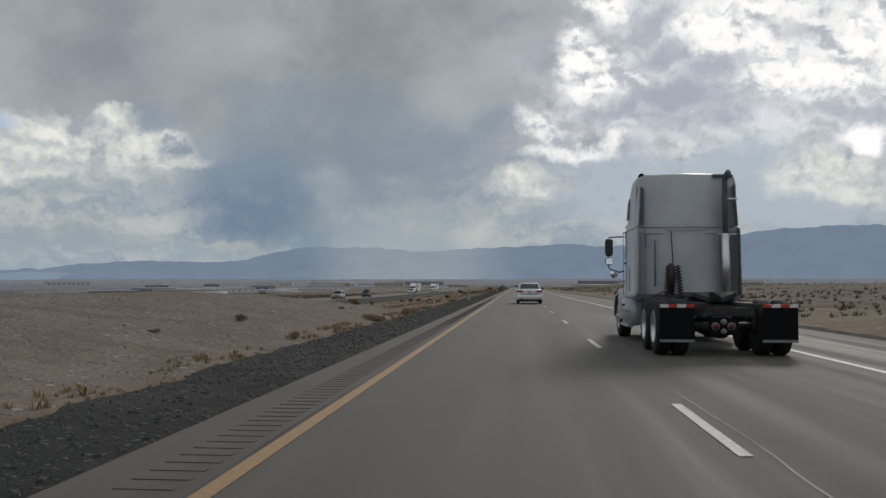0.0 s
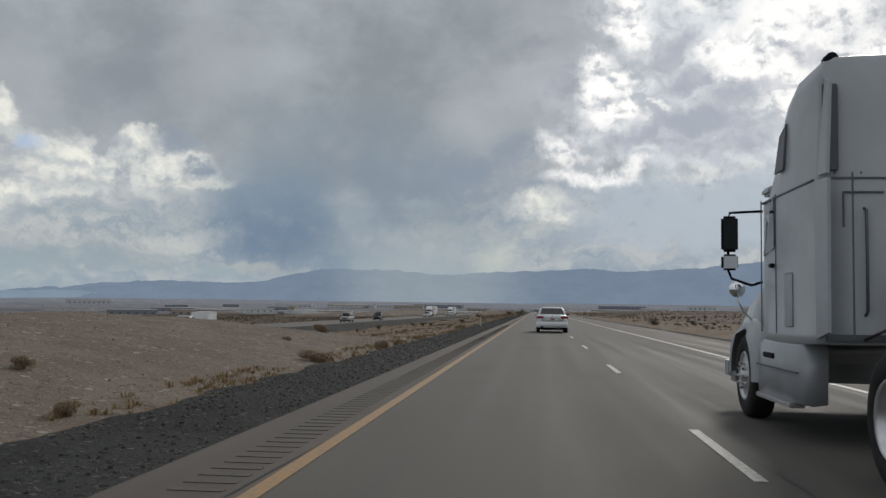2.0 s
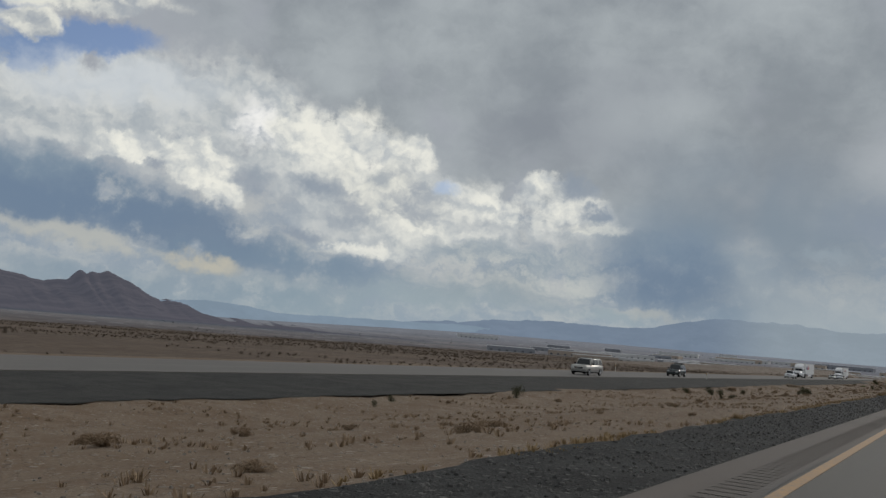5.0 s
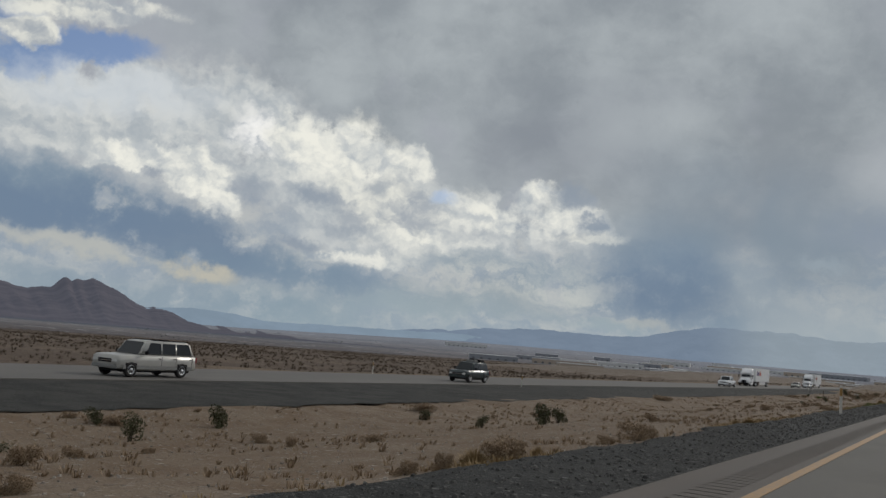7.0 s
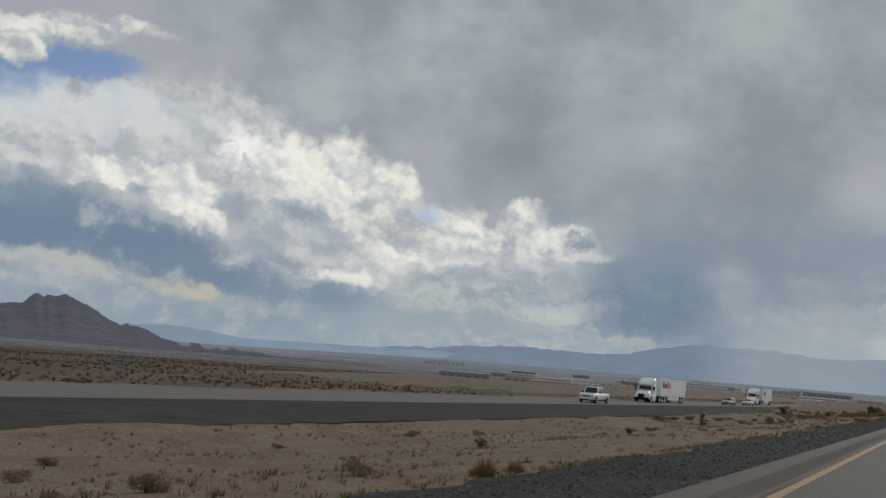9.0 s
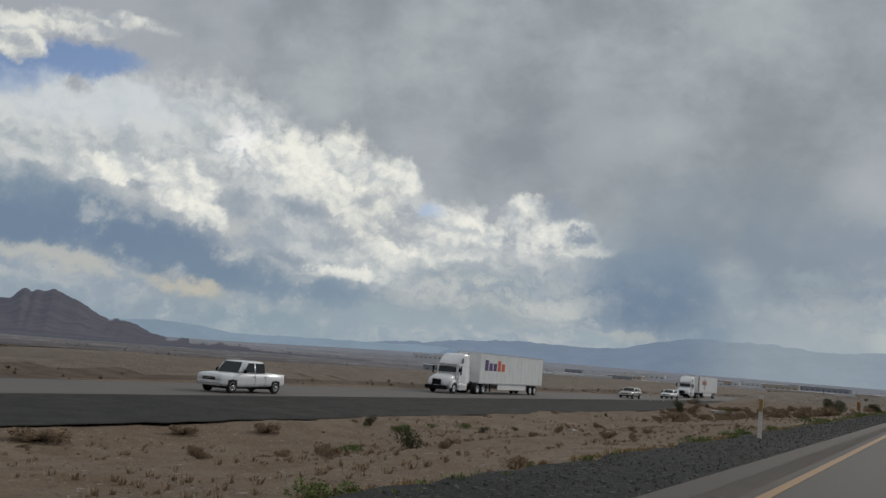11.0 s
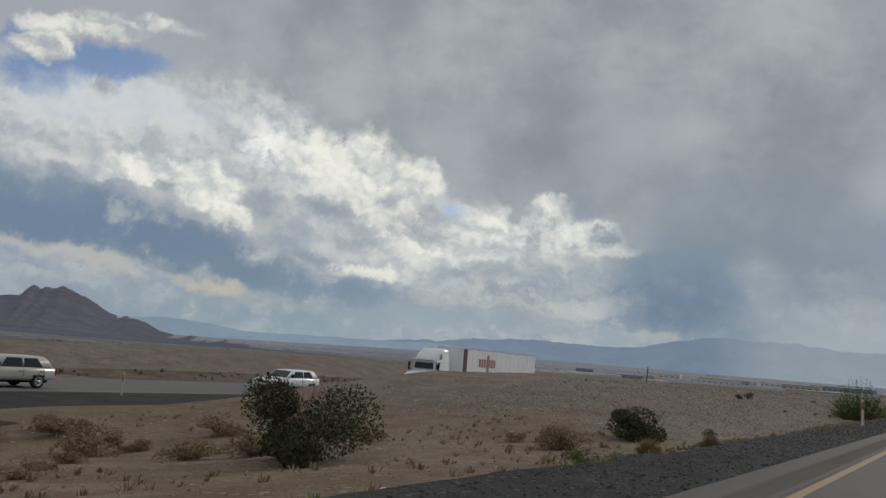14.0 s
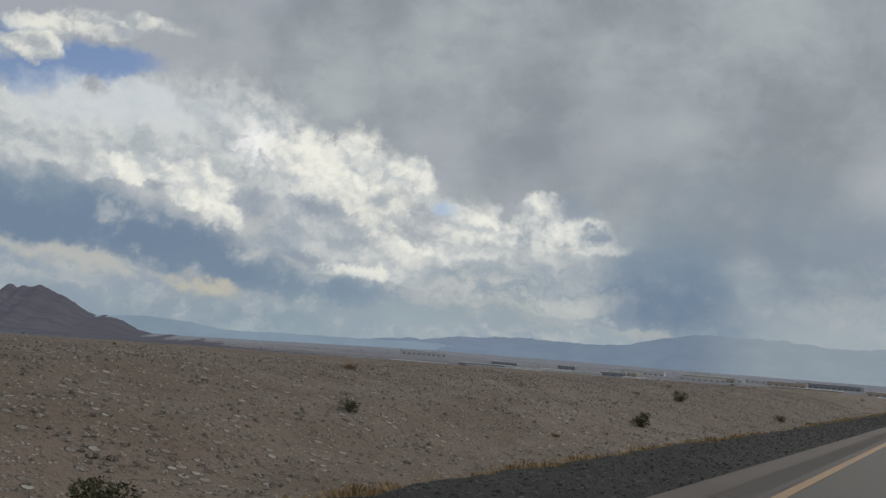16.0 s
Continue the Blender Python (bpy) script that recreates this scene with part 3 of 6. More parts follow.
def ridge(name, mat, r, profile, depth, base=-60, steps=300, rough=0.1, label=""):
    """A range of hills: a crest height over azimuth, gullied slopes before and behind it."""
    us = [p[0] for p in profile]
    verts, faces = [], []
    rows = 9
    for i in range(steps + 1):
        u = us[0] + (us[-1] - us[0]) * i / steps
        for (u0, h0), (u1, h1) in zip(profile, profile[1:]):
            if u0 <= u <= u1:
                k = (u - u0) / (u1 - u0)
                el = h0 + (h1 - h0) * (k * k * (3 - 2 * k) * 0.5 + k * 0.5)
                break
        el += rough * noise.fractal((u * 1.3, r * 0.01, 0), 0.9, 2.0, 5)
        a = radians(u - 0.55)
        top = r * math.tan(radians(el)) + EYE - GRADE * MID_Y
        for j in range(rows):
            t = j / (rows - 1)
            rr = r - depth * (1 - t)
            crease = noise.fractal((u * 1.6 + t * 1.2, t * 4.0, r * 0.003), 0.8, 2.0, 4) * 0.08 * math.sin(math.pi * t)
            z = base + (top - base) * min(1.0, max(0.0, t ** 1.25 + crease))
            if j == rows - 1:
                z = top
            verts.append((-rr * math.sin(a), MID_Y + rr * math.cos(a), z))
    for i in range(steps):
        for j in range(rows - 1):
            p = i * rows + j
            faces.append((p, p + 1, p + rows + 1, p + rows))
    return tagged(raw(name, verts, faces, mat, True), label, "mountain range", kind="structure")


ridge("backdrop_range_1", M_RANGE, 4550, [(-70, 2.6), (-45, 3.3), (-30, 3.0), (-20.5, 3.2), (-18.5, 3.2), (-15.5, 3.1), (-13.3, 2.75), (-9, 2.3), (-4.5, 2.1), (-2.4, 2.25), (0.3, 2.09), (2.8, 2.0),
       (7, 1.8), (10, 2.0), (12.8, 2.08), (14.9, 1.93), (16.5, 1.58), (18.9, 1.1), (21, 1.05), (23.7, 1.15), (27, 0.95), (30.5, 0.6), (36, 0.2), (45, -0.1)], 700, label="blue mountain range across the valley, haze and rain veil painted in", steps=420)
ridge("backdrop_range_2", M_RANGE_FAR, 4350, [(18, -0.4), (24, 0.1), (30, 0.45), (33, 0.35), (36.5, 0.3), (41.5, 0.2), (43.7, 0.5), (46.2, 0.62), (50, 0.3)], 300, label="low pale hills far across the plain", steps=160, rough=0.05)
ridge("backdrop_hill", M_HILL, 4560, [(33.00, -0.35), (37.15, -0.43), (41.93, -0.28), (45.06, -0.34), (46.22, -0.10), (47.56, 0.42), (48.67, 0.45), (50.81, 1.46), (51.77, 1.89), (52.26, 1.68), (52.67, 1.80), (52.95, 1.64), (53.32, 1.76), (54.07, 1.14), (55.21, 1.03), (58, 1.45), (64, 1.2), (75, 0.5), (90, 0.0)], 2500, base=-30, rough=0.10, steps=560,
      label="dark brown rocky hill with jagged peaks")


# ---- more materials ----
M_RED = plain("red_lens", (0.26, 0.014, 0.030), 0.18, 0, 0.6, 0.1, 20)
# a much darker red, for the lamps at the truck's rear
M_DIMRED = plain("dark_red_lens", (0.085, 0.012, 0.014), 0.35, 0, 0.5, 0.3, 20)
M_CLEAR = plain("clear_lens", (0.62, 0.62, 0.60), 0.12, 0, 0.6, 0.06, 20)
M_AMBER = plain("amber_lens", (0.6, 0.22, 0.02), 0.2)
M_PLATE = plain("white_plate", (0.66, 0.64, 0.62), 0.45)
M_PLATE_INK = plain("dull_red_plate_ink", (0.30, 0.12, 0.14), 0.5)
M_CHROME = plain("chrome", (0.75, 0.75, 0.76), 0.12, 1.0)
M_MIRROR = plain("mirror_glass", (0.85, 0.87, 0.9), 0.02, 1.0, vary=0.01)
M_SILVERSUV = plain("pewter_paint", (0.40, 0.39, 0.36), 0.3, 0.2, 0.5, 0.05, 2)
M_LOWER = plain("grey_lower_trim", (0.20, 0.20, 0.19), 0.5)
M_DARKSUV = plain("dark_green_black_paint", (0.035, 0.045, 0.045), 0.25, 0.1, 0.6, 0.1, 3)
M_BOX = plain("white_trailer_panel", (0.74, 0.74, 0.73), 0.45, 0, 0.4, 0.05, 0.7)
M_PURPLE = plain("purple_lettering", (0.075, 0.035, 0.16), 0.5)
M_ORANGE = plain("orange_red_lettering", (0.62, 0.10, 0.035), 0.5)
M_MAROON = plain("dark_maroon_stripe", (0.075, 0.018, 0.022), 0.5)
M_TAPE_RED = plain("red_reflective_tape", (0.45, 0.03, 0.03), 0.35)
M_TAPE_WHITE = plain("white_reflective_tape", (0.62, 0.62, 0.60), 0.35)
M_STEEL = plain("greasy_chassis_steel", (0.035, 0.034, 0.033), 0.6, 0.3, 0.5, 0.35, 9, 0.2)
M_DARKGREY = plain("dark_grey_fairing", (0.10, 0.105, 0.115), 0.45, 0, 0.5, 0.1, 3)
M_HOSE = plain("black_air_hose", (0.03, 0.018, 0.018), 0.5)
M_POST = plain("weathered_white_post", (0.55, 0.52, 0.47), 0.6, vary=0.15, scale=20)


# ---- mesh builders in a thing's own frame: x right, y forward, z up ----
def box_bm(lo, hi, bevel=0.0, seg=2):
    bm = bmesh.new()
    bmesh.ops.create_cube(bm, size=1.0)
    for v in bm.verts:
        v.co = Vector([lo[k] + (hi[k] - lo[k]) * (v.co[k] + 0.5) for k in range(3)])
    if bevel:
        bmesh.ops.bevel(bm, geom=bm.edges[:], offset=bevel, segments=seg, affect="EDGES", clamp_overlap=True)
    return bm


def box(name, lo, hi, mat, parent, label="", bevel=0.01):
    return part(name, box_bm(lo, hi, bevel), mat, parent, label)


def drum_bm(c, r, width, axis="X", seg=24, bevel=0.0):
    bm = bmesh.new()
    bmesh.ops.create_cone(bm, cap_ends=True, segments=seg, radius1=r, radius2=r, depth=width)
    if bevel:
        bmesh.ops.bevel(bm, geom=[e for e in bm.edges if len([f for f in e.link_faces if len(f.verts) > 4]) == 1], offset=bevel, segments=3, affect="EDGES")
    turn = {"X": Matrix.Rotation(math.pi / 2, 4, "Y"), "Y": Matrix.Rotation(math.pi / 2, 4, "X"), "Z": Matrix()}[axis]
    bmesh.ops.transform(bm, matrix=Matrix.Translation(c) @ turn, verts=bm.verts)
    return bm


def drum(name, c, r, width, mat, parent, axis="X", label="", seg=24, bevel=0.0):
    return part(name, drum_bm(c, r, width, axis, seg, bevel), mat, parent, label, True)


def tube(name, pts, r, mat, parent, label="", seg=8):
    """A bent rod through the points."""
    bm = bmesh.new()
    pts = [Vector(p) for p in pts]
    rings = []
    for i, p in enumerate(pts):
        d = (pts[min(i + 1, len(pts) - 1)] - pts[max(i - 1, 0)]).normalized()
        a = d.cross(Vector((0.31, 0.17, 0.93))).normalized()
        b = d.cross(a)
        rings.append([bm.verts.new(p + r * (a * math.cos(k * 2 * math.pi / seg) + b * math.sin(k * 2 * math.pi / seg))) for k in range(seg)])
    for s, t in zip(rings, rings[1:]):
        for k in range(seg):
            bm.faces.new((s[k], s[(k + 1) % seg], t[(k + 1) % seg], t[k]))
    bm.faces.new(rings[0][::-1])
    bm.faces.new(rings[-1])
    return part(name, bm, mat, parent, label, True)


def loft(sections, close=True):
    """Skin through half-sections (y, [(x, z), ...] from the sill up to the middle), mirrored in x."""
    bm = bmesh.new()
    rows = []
    for y, half_s in sections:
        full = [(-x, z) for x, z in half_s] + [(x, z) for x, z in reversed(half_s)]
        rows.append([bm.verts.new((x, y, z)) for x, z in full])
    for a, b in zip(rows, rows[1:]):
        n = len(a)
        for k in range(n if close else n - 1):
            bm.faces.new((a[k], a[(k + 1) % n], b[(k + 1) % n], b[k]))
    bm.faces.new(rows[0])
    bm.faces.new(rows[-1][::-1])
    bmesh.ops.remove_doubles(bm, verts=bm.verts, dist=0.002)
    return bm


def plate_bm(p, thick=0.012, shrink=0.0):
    """A slab on the quad p (counter-clockwise from outside), standing proud of it."""
    p = [Vector(q) for q in p]
    if shrink:
        m = sum(p, Vector()) / len(p)
        p = [m + (q - m) * (1 - shrink) for q in p]
    n = (p[1] - p[0]).cross(p[-1] - p[0]).normalized()
    bm = bmesh.new()
    lo = [bm.verts.new(q - n * 0.004) for q in p]
    hi = [bm.verts.new(q + n * thick) for q in p]
    bm.faces.new(hi)
    bm.faces.new(lo[::-1])
    k = len(p)
    for i in range(k):
        bm.faces.new((lo[i], lo[(i + 1) % k], hi[(i + 1) % k], hi[i]))
    return bm


def plate(name, p, mat, parent, label="", thick=0.012, shrink=0.0):
    return part(name, plate_bm(p, thick, shrink), mat, parent, label)


def revolve(profile, c, side, seg=32):
    """Turns (radius, offset) points round the x axis through c; side mirrors the offsets."""
    bm = bmesh.new()
    rows = []
    for k in range(seg):
        a = 2 * math.pi * k / seg
        rows.append([bm.verts.new((c[0] + side * o, c[1] + r * math.cos(a), c[2] + r * math.sin(a))) for r, o in profile])
    for k in range(seg):
        a, b = rows[k], rows[(k + 1) % seg]
        for i in range(len(profile) - 1):
            bm.faces.new((a[i], a[i + 1], b[i + 1], b[i]))
    bmesh.ops.remove_doubles(bm, verts=bm.verts, dist=0.0005)
    return bm


def wheel(parent, x, y, r, width, side, rim_mat=None, dish=0.02, seg=32, spokes=5):
    """A tyre and its dished rim; side is -1 for the left of the vehicle."""
    h = width / 2
    tyre = part("wheel", revolve([(0.58 * r, h - 0.03), (0.61 * r, h), (0.86 * r, h), (0.96 * r, h - 0.02), (r, h - 0.06), (r, 0.06 - h), (0.96 * r, 0.02 - h), (0.6 * r, -h), (0.58 * r, 0.03 - h)], (x, y, r), side, seg), M_TYRE, parent, "", True)
    d = h - 0.02 - dish
    part("rim", revolve([(0.60 * r, h - 0.01), (0.57 * r, h + 0.004), (0.53 * r, h - 0.02), (0.47 * r, d), (0.22 * r, d - 0.01), (0.20 * r, min(h + 0.03, d + 0.08)), (0.0, min(h + 0.035, d + 0.085))], (x, y, r), side, seg), rim_mat or M_RIM, tyre, "pale metal rim", True)
    # black blocks on the solid rim paint the dark gaps between spokes
    for k in range(spokes):
        a = 2 * math.pi * (k + 0.5) / spokes
        bm = box_bm((-0.006, -r * 0.09, r * 0.25), (0.006, r * 0.09, r * 0.47), 0.003, 1)
        bmesh.ops.transform(bm, matrix=Matrix.Translation((x + side * (d + 0.001), y, r)) @ Matrix.Rotation(a, 4, "X"), verts=bm.verts)
        part("rim_opening", bm, M_BLACK, tyre)
    return tyre


def body_section(w, zb, zs, zt, wt, crown=0.03):
    return [(w * 0.90, zb), (w * 0.985, zb + 0.10), (w, zb + 0.24), (w * 0.995, (zb + zs) / 2 + 0.1), (w * 0.985, zs), (wt, zt), (wt * 0.55, zt + crown * 0.8), (0.0, zt + crown)]


def cabin(parent, name, belt, roof, yb, yt, wb, wt, mat, label=""):
    """Greenhouse: a tapered box between beltline and roof. yb, yt: (rear, front) at belt and roof."""
    secs = []
    mid = (belt + roof) / 2
    n = 10
    for i in range(n + 1):
        k = i / n
        y = yb[0] + (yb[1] - yb[0]) * k
        # height of the shell over this y
        if y < yt[0]:
            f = (y - yb[0]) / max(1e-6, yt[0] - yb[0])
        elif y > yt[1]:
            f = (yb[1] - y) / max(1e-6, yb[1] - yt[1])
        else:
            f = 1.0
        f = max(0.0, min(1.0, f))
        z = belt + (roof - belt) * f
        w = wb + (wt - wb) * f
        secs.append((y, [(wb, belt - 0.05), (wb, belt), (w, z - 0.03 * f), (w * 0.9, z), (0.0, z + 0.035 * f)]))
    return secs


def greenhouse(parent, belt, roof, yb, yt, wb, wt, mat, glass_rows, rear_glass=True, front_glass=True):
    """Painted shell with separate panes let proud of it. glass_rows: (y_back_low, y_front_low, y_back_high, y_front_high) per side pane."""
    bm = bmesh.new()
    t = 0.04
    lo = [(-wb, yb[0], belt), (wb, yb[0], belt), (wb, yb[1], belt), (-wb, yb[1], belt)]
    hi = [(-wt, yt[0], roof - t), (wt, yt[0], roof - t), (wt, yt[1], roof - t), (-wt, yt[1], roof - t)]
    cap = [(-wt * 0.72, yt[0] + 0.16, roof), (wt * 0.72, yt[0] + 0.16, roof), (wt * 0.72, yt[1] - 0.2, roof), (-wt * 0.72, yt[1] - 0.2, roof)]
    rings = [[bm.verts.new(p) for p in ring] for ring in (lo, hi, cap)]
    for a, b in zip(rings, rings[1:]):
        for k in range(4):
            bm.faces.new((a[k], a[(k + 1) % 4], b[(k + 1) % 4], b[k]))
    bm.faces.new(rings[2])
    bm.faces.new(rings[0][::-1])
    bmesh.ops.bevel(bm, geom=bm.edges[:], offset=0.06, segments=4, affect="EDGES", clamp_overlap=True)
    part("cabin_shell", bm, mat, parent, "", True)

    def lerp(a, b, k):
        return tuple(a[i] + (b[i] - a[i]) * k for i in range(3))

    if rear_glass:
        a, b, c2, d = lo[0], lo[1], hi[1], hi[0]
        q = [lerp(a, b, 0.07), lerp(a, b, 0.93), lerp(d, c2, 0.93), lerp(d, c2, 0.07)]
        q = [lerp(q[0], q[3], 0.08), lerp(q[1], q[2], 0.08), lerp(q[1], q[2], 0.93), lerp(q[0], q[3], 0.93)]
        plate("rear_window", q, M_GLASS, parent, "dark tinted rear window", 0.006)
    if front_glass:
        a, b, c2, d = lo[2], lo[3], hi[3], hi[2]
        q = [lerp(a, b, 0.06), lerp(a, b, 0.94), lerp(d, c2, 0.92), lerp(d, c2, 0.08)]
        q = [lerp(q[0], q[3], 0.06), lerp(q[1], q[2], 0.06), lerp(q[1], q[2], 0.94), lerp(q[0], q[3], 0.94)]
        plate("windscreen", q, M_GLASS, parent, "dark windscreen", 0.006)
    for y0, y1, y2, y3 in glass_rows:
        for s in (-1, 1):
            def at(y, k):
                return (s * (wb + (wt - wb) * k), y, belt + (roof - t - belt) * k)
            q = [at(y0, 0.10), at(y1, 0.10), at(y3, 0.90), at(y2, 0.90)]
            if s < 0:
                q = [q[1], q[0], q[3], q[2]]
            plate("side_window", q, M_GLASS, parent, "dark side window", 0.006)


# ---- white saloon ahead, seen from behind ----
def white_saloon():
    o = tagged(new("sedan"), "white four-door sedan ahead in the lane, red tail lights", "car")
    st = [(0.0, 0.82, 0.44, 0.80, 0.86, 0.66), (0.06, 0.88, 0.42, 0.92, 0.99, 0.70), (0.22, 0.905, 0.42, 0.96, 1.03, 0.72), (0.55, 0.91, 0.42, 0.97, 1.04, 0.74),
          (0.9, 0.91, 0.42, 0.97, 1.03, 0.76), (1.4, 0.91, 0.40, 0.96, 1.02, 0.77), (2.2, 0.91, 0.22, 0.94, 0.99, 0.78), (3.4, 0.91, 0.22, 0.90, 0.95, 0.76), (4.2, 0.89, 0.26, 0.80, 0.86, 0.70), (4.62, 0.84, 0.32, 0.66, 0.74, 0.62), (4.76, 0.70, 0.40, 0.58, 0.62, 0.5)]
    part("body", loft([(y, body_section(w, zb, zs, zt, wt, 0.02)) for y, w, zb, zs, zt, wt in st]), M_CARWHITE, o, "", True)
    greenhouse(o, 1.0, 1.475, (0.40, 3.75), (1.12, 2.75), 0.79, 0.69, M_CARWHITE, [(0.95, 1.75, 1.35, 1.8), (1.8, 2.75, 1.85, 2.6)])
    # boot lid with its recess, lip and creases
    part("boot_lid", loft([(-0.012, [(0.64, 0.70), (0.66, 0.78), (0.66, 0.92), (0.60, 0.985), (0.0, 0.992)]), (0.10, [(0.66, 0.70), (0.67, 0.78), (0.67, 0.96), (0.62, 1.04), (0.0, 1.048)]),
                           (0.42, [(0.66, 0.80), (0.67, 0.85), (0.67, 1.00), (0.62, 1.045), (0.0, 1.052)])]), M_CARWHITE, o, "", True)
    box("plate_recess", (-0.34, -0.016, 0.72), (0.34, -0.008, 0.862), M_CARWHITE, o, "", 0.003)
    box("chrome_strip", (-0.37, -0.034, 0.862), (0.37, -0.012, 0.884), M_RIM, o, "bright strip over the plate", 0.006)
    for q in ([(-0.60, 0.90), (-0.49, 0.66), (-0.478, 0.66), (-0.588, 0.90)], [(0.588, 0.90), (0.478, 0.66), (0.49, 0.66), (0.60, 0.90)], [(-0.49, 0.655), (0.49, 0.655), (0.49, 0.667), (-0.49, 0.667)]):
        plate("lid_seam", [(x, -0.014, z) for x, z in q], M_LOWER, o, "", 0.003)
    p = box("number_plate", (-0.16, -0.032, 0.715), (0.16, -0.018, 0.862), M_PLATE, o, "white plate with dark red bars", 0.004)
    for z0, z1, w in ((0.828, 0.846, 0.11), (0.752, 0.806, 0.13), (0.728, 0.740, 0.08)):
        box("plate_bar", (-w, -0.036, z0), (w, -0.030, z1), M_PLATE_INK, p, bevel=0.0)
    part("badge", drum_bm((0, -0.030, 0.945), 0.042, 0.02, "Y", 20, 0.004), M_CHROME, o, "oval chrome badge", True)
    for s in (-1, 1):
        lamp = [(s * 0.47, 0.885), (s * 0.52, 0.945), (s * 0.865, 0.955), (s * 0.905, 0.86), (s * 0.90, 0.80), (s * 0.50, 0.825)]
        bm = bmesh.new()
        fr = [bm.verts.new((x, -0.036 + 0.22 * max(0, abs(x) - 0.62), z)) for x, z in lamp]
        bk = [bm.verts.new((x, 0.16, z)) for x, z in lamp]
        bm.faces.new(fr)
        bm.faces.new(bk[::-1])
        for k in range(6):
            bm.faces.new((fr[k], fr[(k + 1) % 6], bk[(k + 1) % 6], bk[k]))
        t = part("tail_light", bm, M_RED, o, "red tail light cluster")
        box("reverse_lamp", (min(s * 0.60, s * 0.87), 0.002, 0.742), (max(s * 0.60, s * 0.87), 0.06, 0.782), M_CLEAR, t, "clear lower lens", 0.01)
        box("mirror", (min(s * 0.90, s * 1.07), 2.95, 0.98), (max(s * 0.90, s * 1.07), 3.07, 1.11), M_BLACK if s > 0 else M_CARWHITE, o, "dark wing mirror", 0.025)
        wheel(o, s * 0.79, 0.98, 0.325, 0.215, s)
        wheel(o, s * 0.79, 3.70, 0.325, 0.215, s)
        box("arch_liner", (min(s * 0.66, s * 0.89), 0.64, 0.28), (max(s * 0.66, s * 0.89), 1.32, 0.66), M_BLACK, o, "", 0.08)
    part("bumper", loft([(-0.055, [(0.76, 0.31), (0.83, 0.37), (0.83, 0.56), (0.72, 0.585), (0.0, 0.59)]), (0.02, [(0.85, 0.30), (0.89, 0.36), (0.895, 0.58), (0.84, 0.64), (0.0, 0.645)]),
                         (0.35, [(0.90, 0.30), (0.92, 0.36), (0.925, 0.60), (0.86, 0.66), (0.0, 0.66)])]), M_CARWHITE, o, "white rear bumper", True)
    # grey strip paints the shade line of a crease in the white bumper
    box("bumper_crease", (-0.80, -0.062, 0.385), (0.80, -0.04, 0.40), M_LOWER, o, "", 0.004)
    box("rear_valance", (-0.66, -0.01, 0.17), (0.66, 0.3, 0.315), M_BLACK, o, "black lower valance", 0.03)
    box("underside", (-0.78, 0.1, 0.20), (0.78, 4.5, 0.34), M_BLACK, o, "", 0.02)
    part("exhaust", drum_bm((-0.58, -0.06, 0.335), 0.062, 0.18, "Y", 18, 0.008), M_STEEL, o, "round exhaust tip", True)
    part("aerial_fin", loft([(1.32, [(0.02, 1.47), (0.0, 1.475)]), (1.36, [(0.02, 1.47), (0.0, 1.535)]), (1.50, [(0.015, 1.47), (0.0, 1.475)])]), M_BLACK, o, "small black roof aerial")
    box("roof_rail", (-0.60, 1.25, 1.438), (-0.565, 2.7, 1.458), M_BLACK, o, "", 0.005)
    box("roof_rail", (0.565, 1.25, 1.438), (0.60, 2.7, 1.458), M_BLACK, o, "", 0.005)
    return o


TILT = -math.degrees(math.atan(GRADE))


def on_road(x, y, z=0.0, turn=0.0):
    """A pose on the graded road, facing along it or, turned by 180, against it."""
    return pose(x, y, z + drop(x, y), TILT) @ pose(0, 0, 0, 0, 0, turn)


white_saloon().matrix_world = on_road(0.92, 132.0)


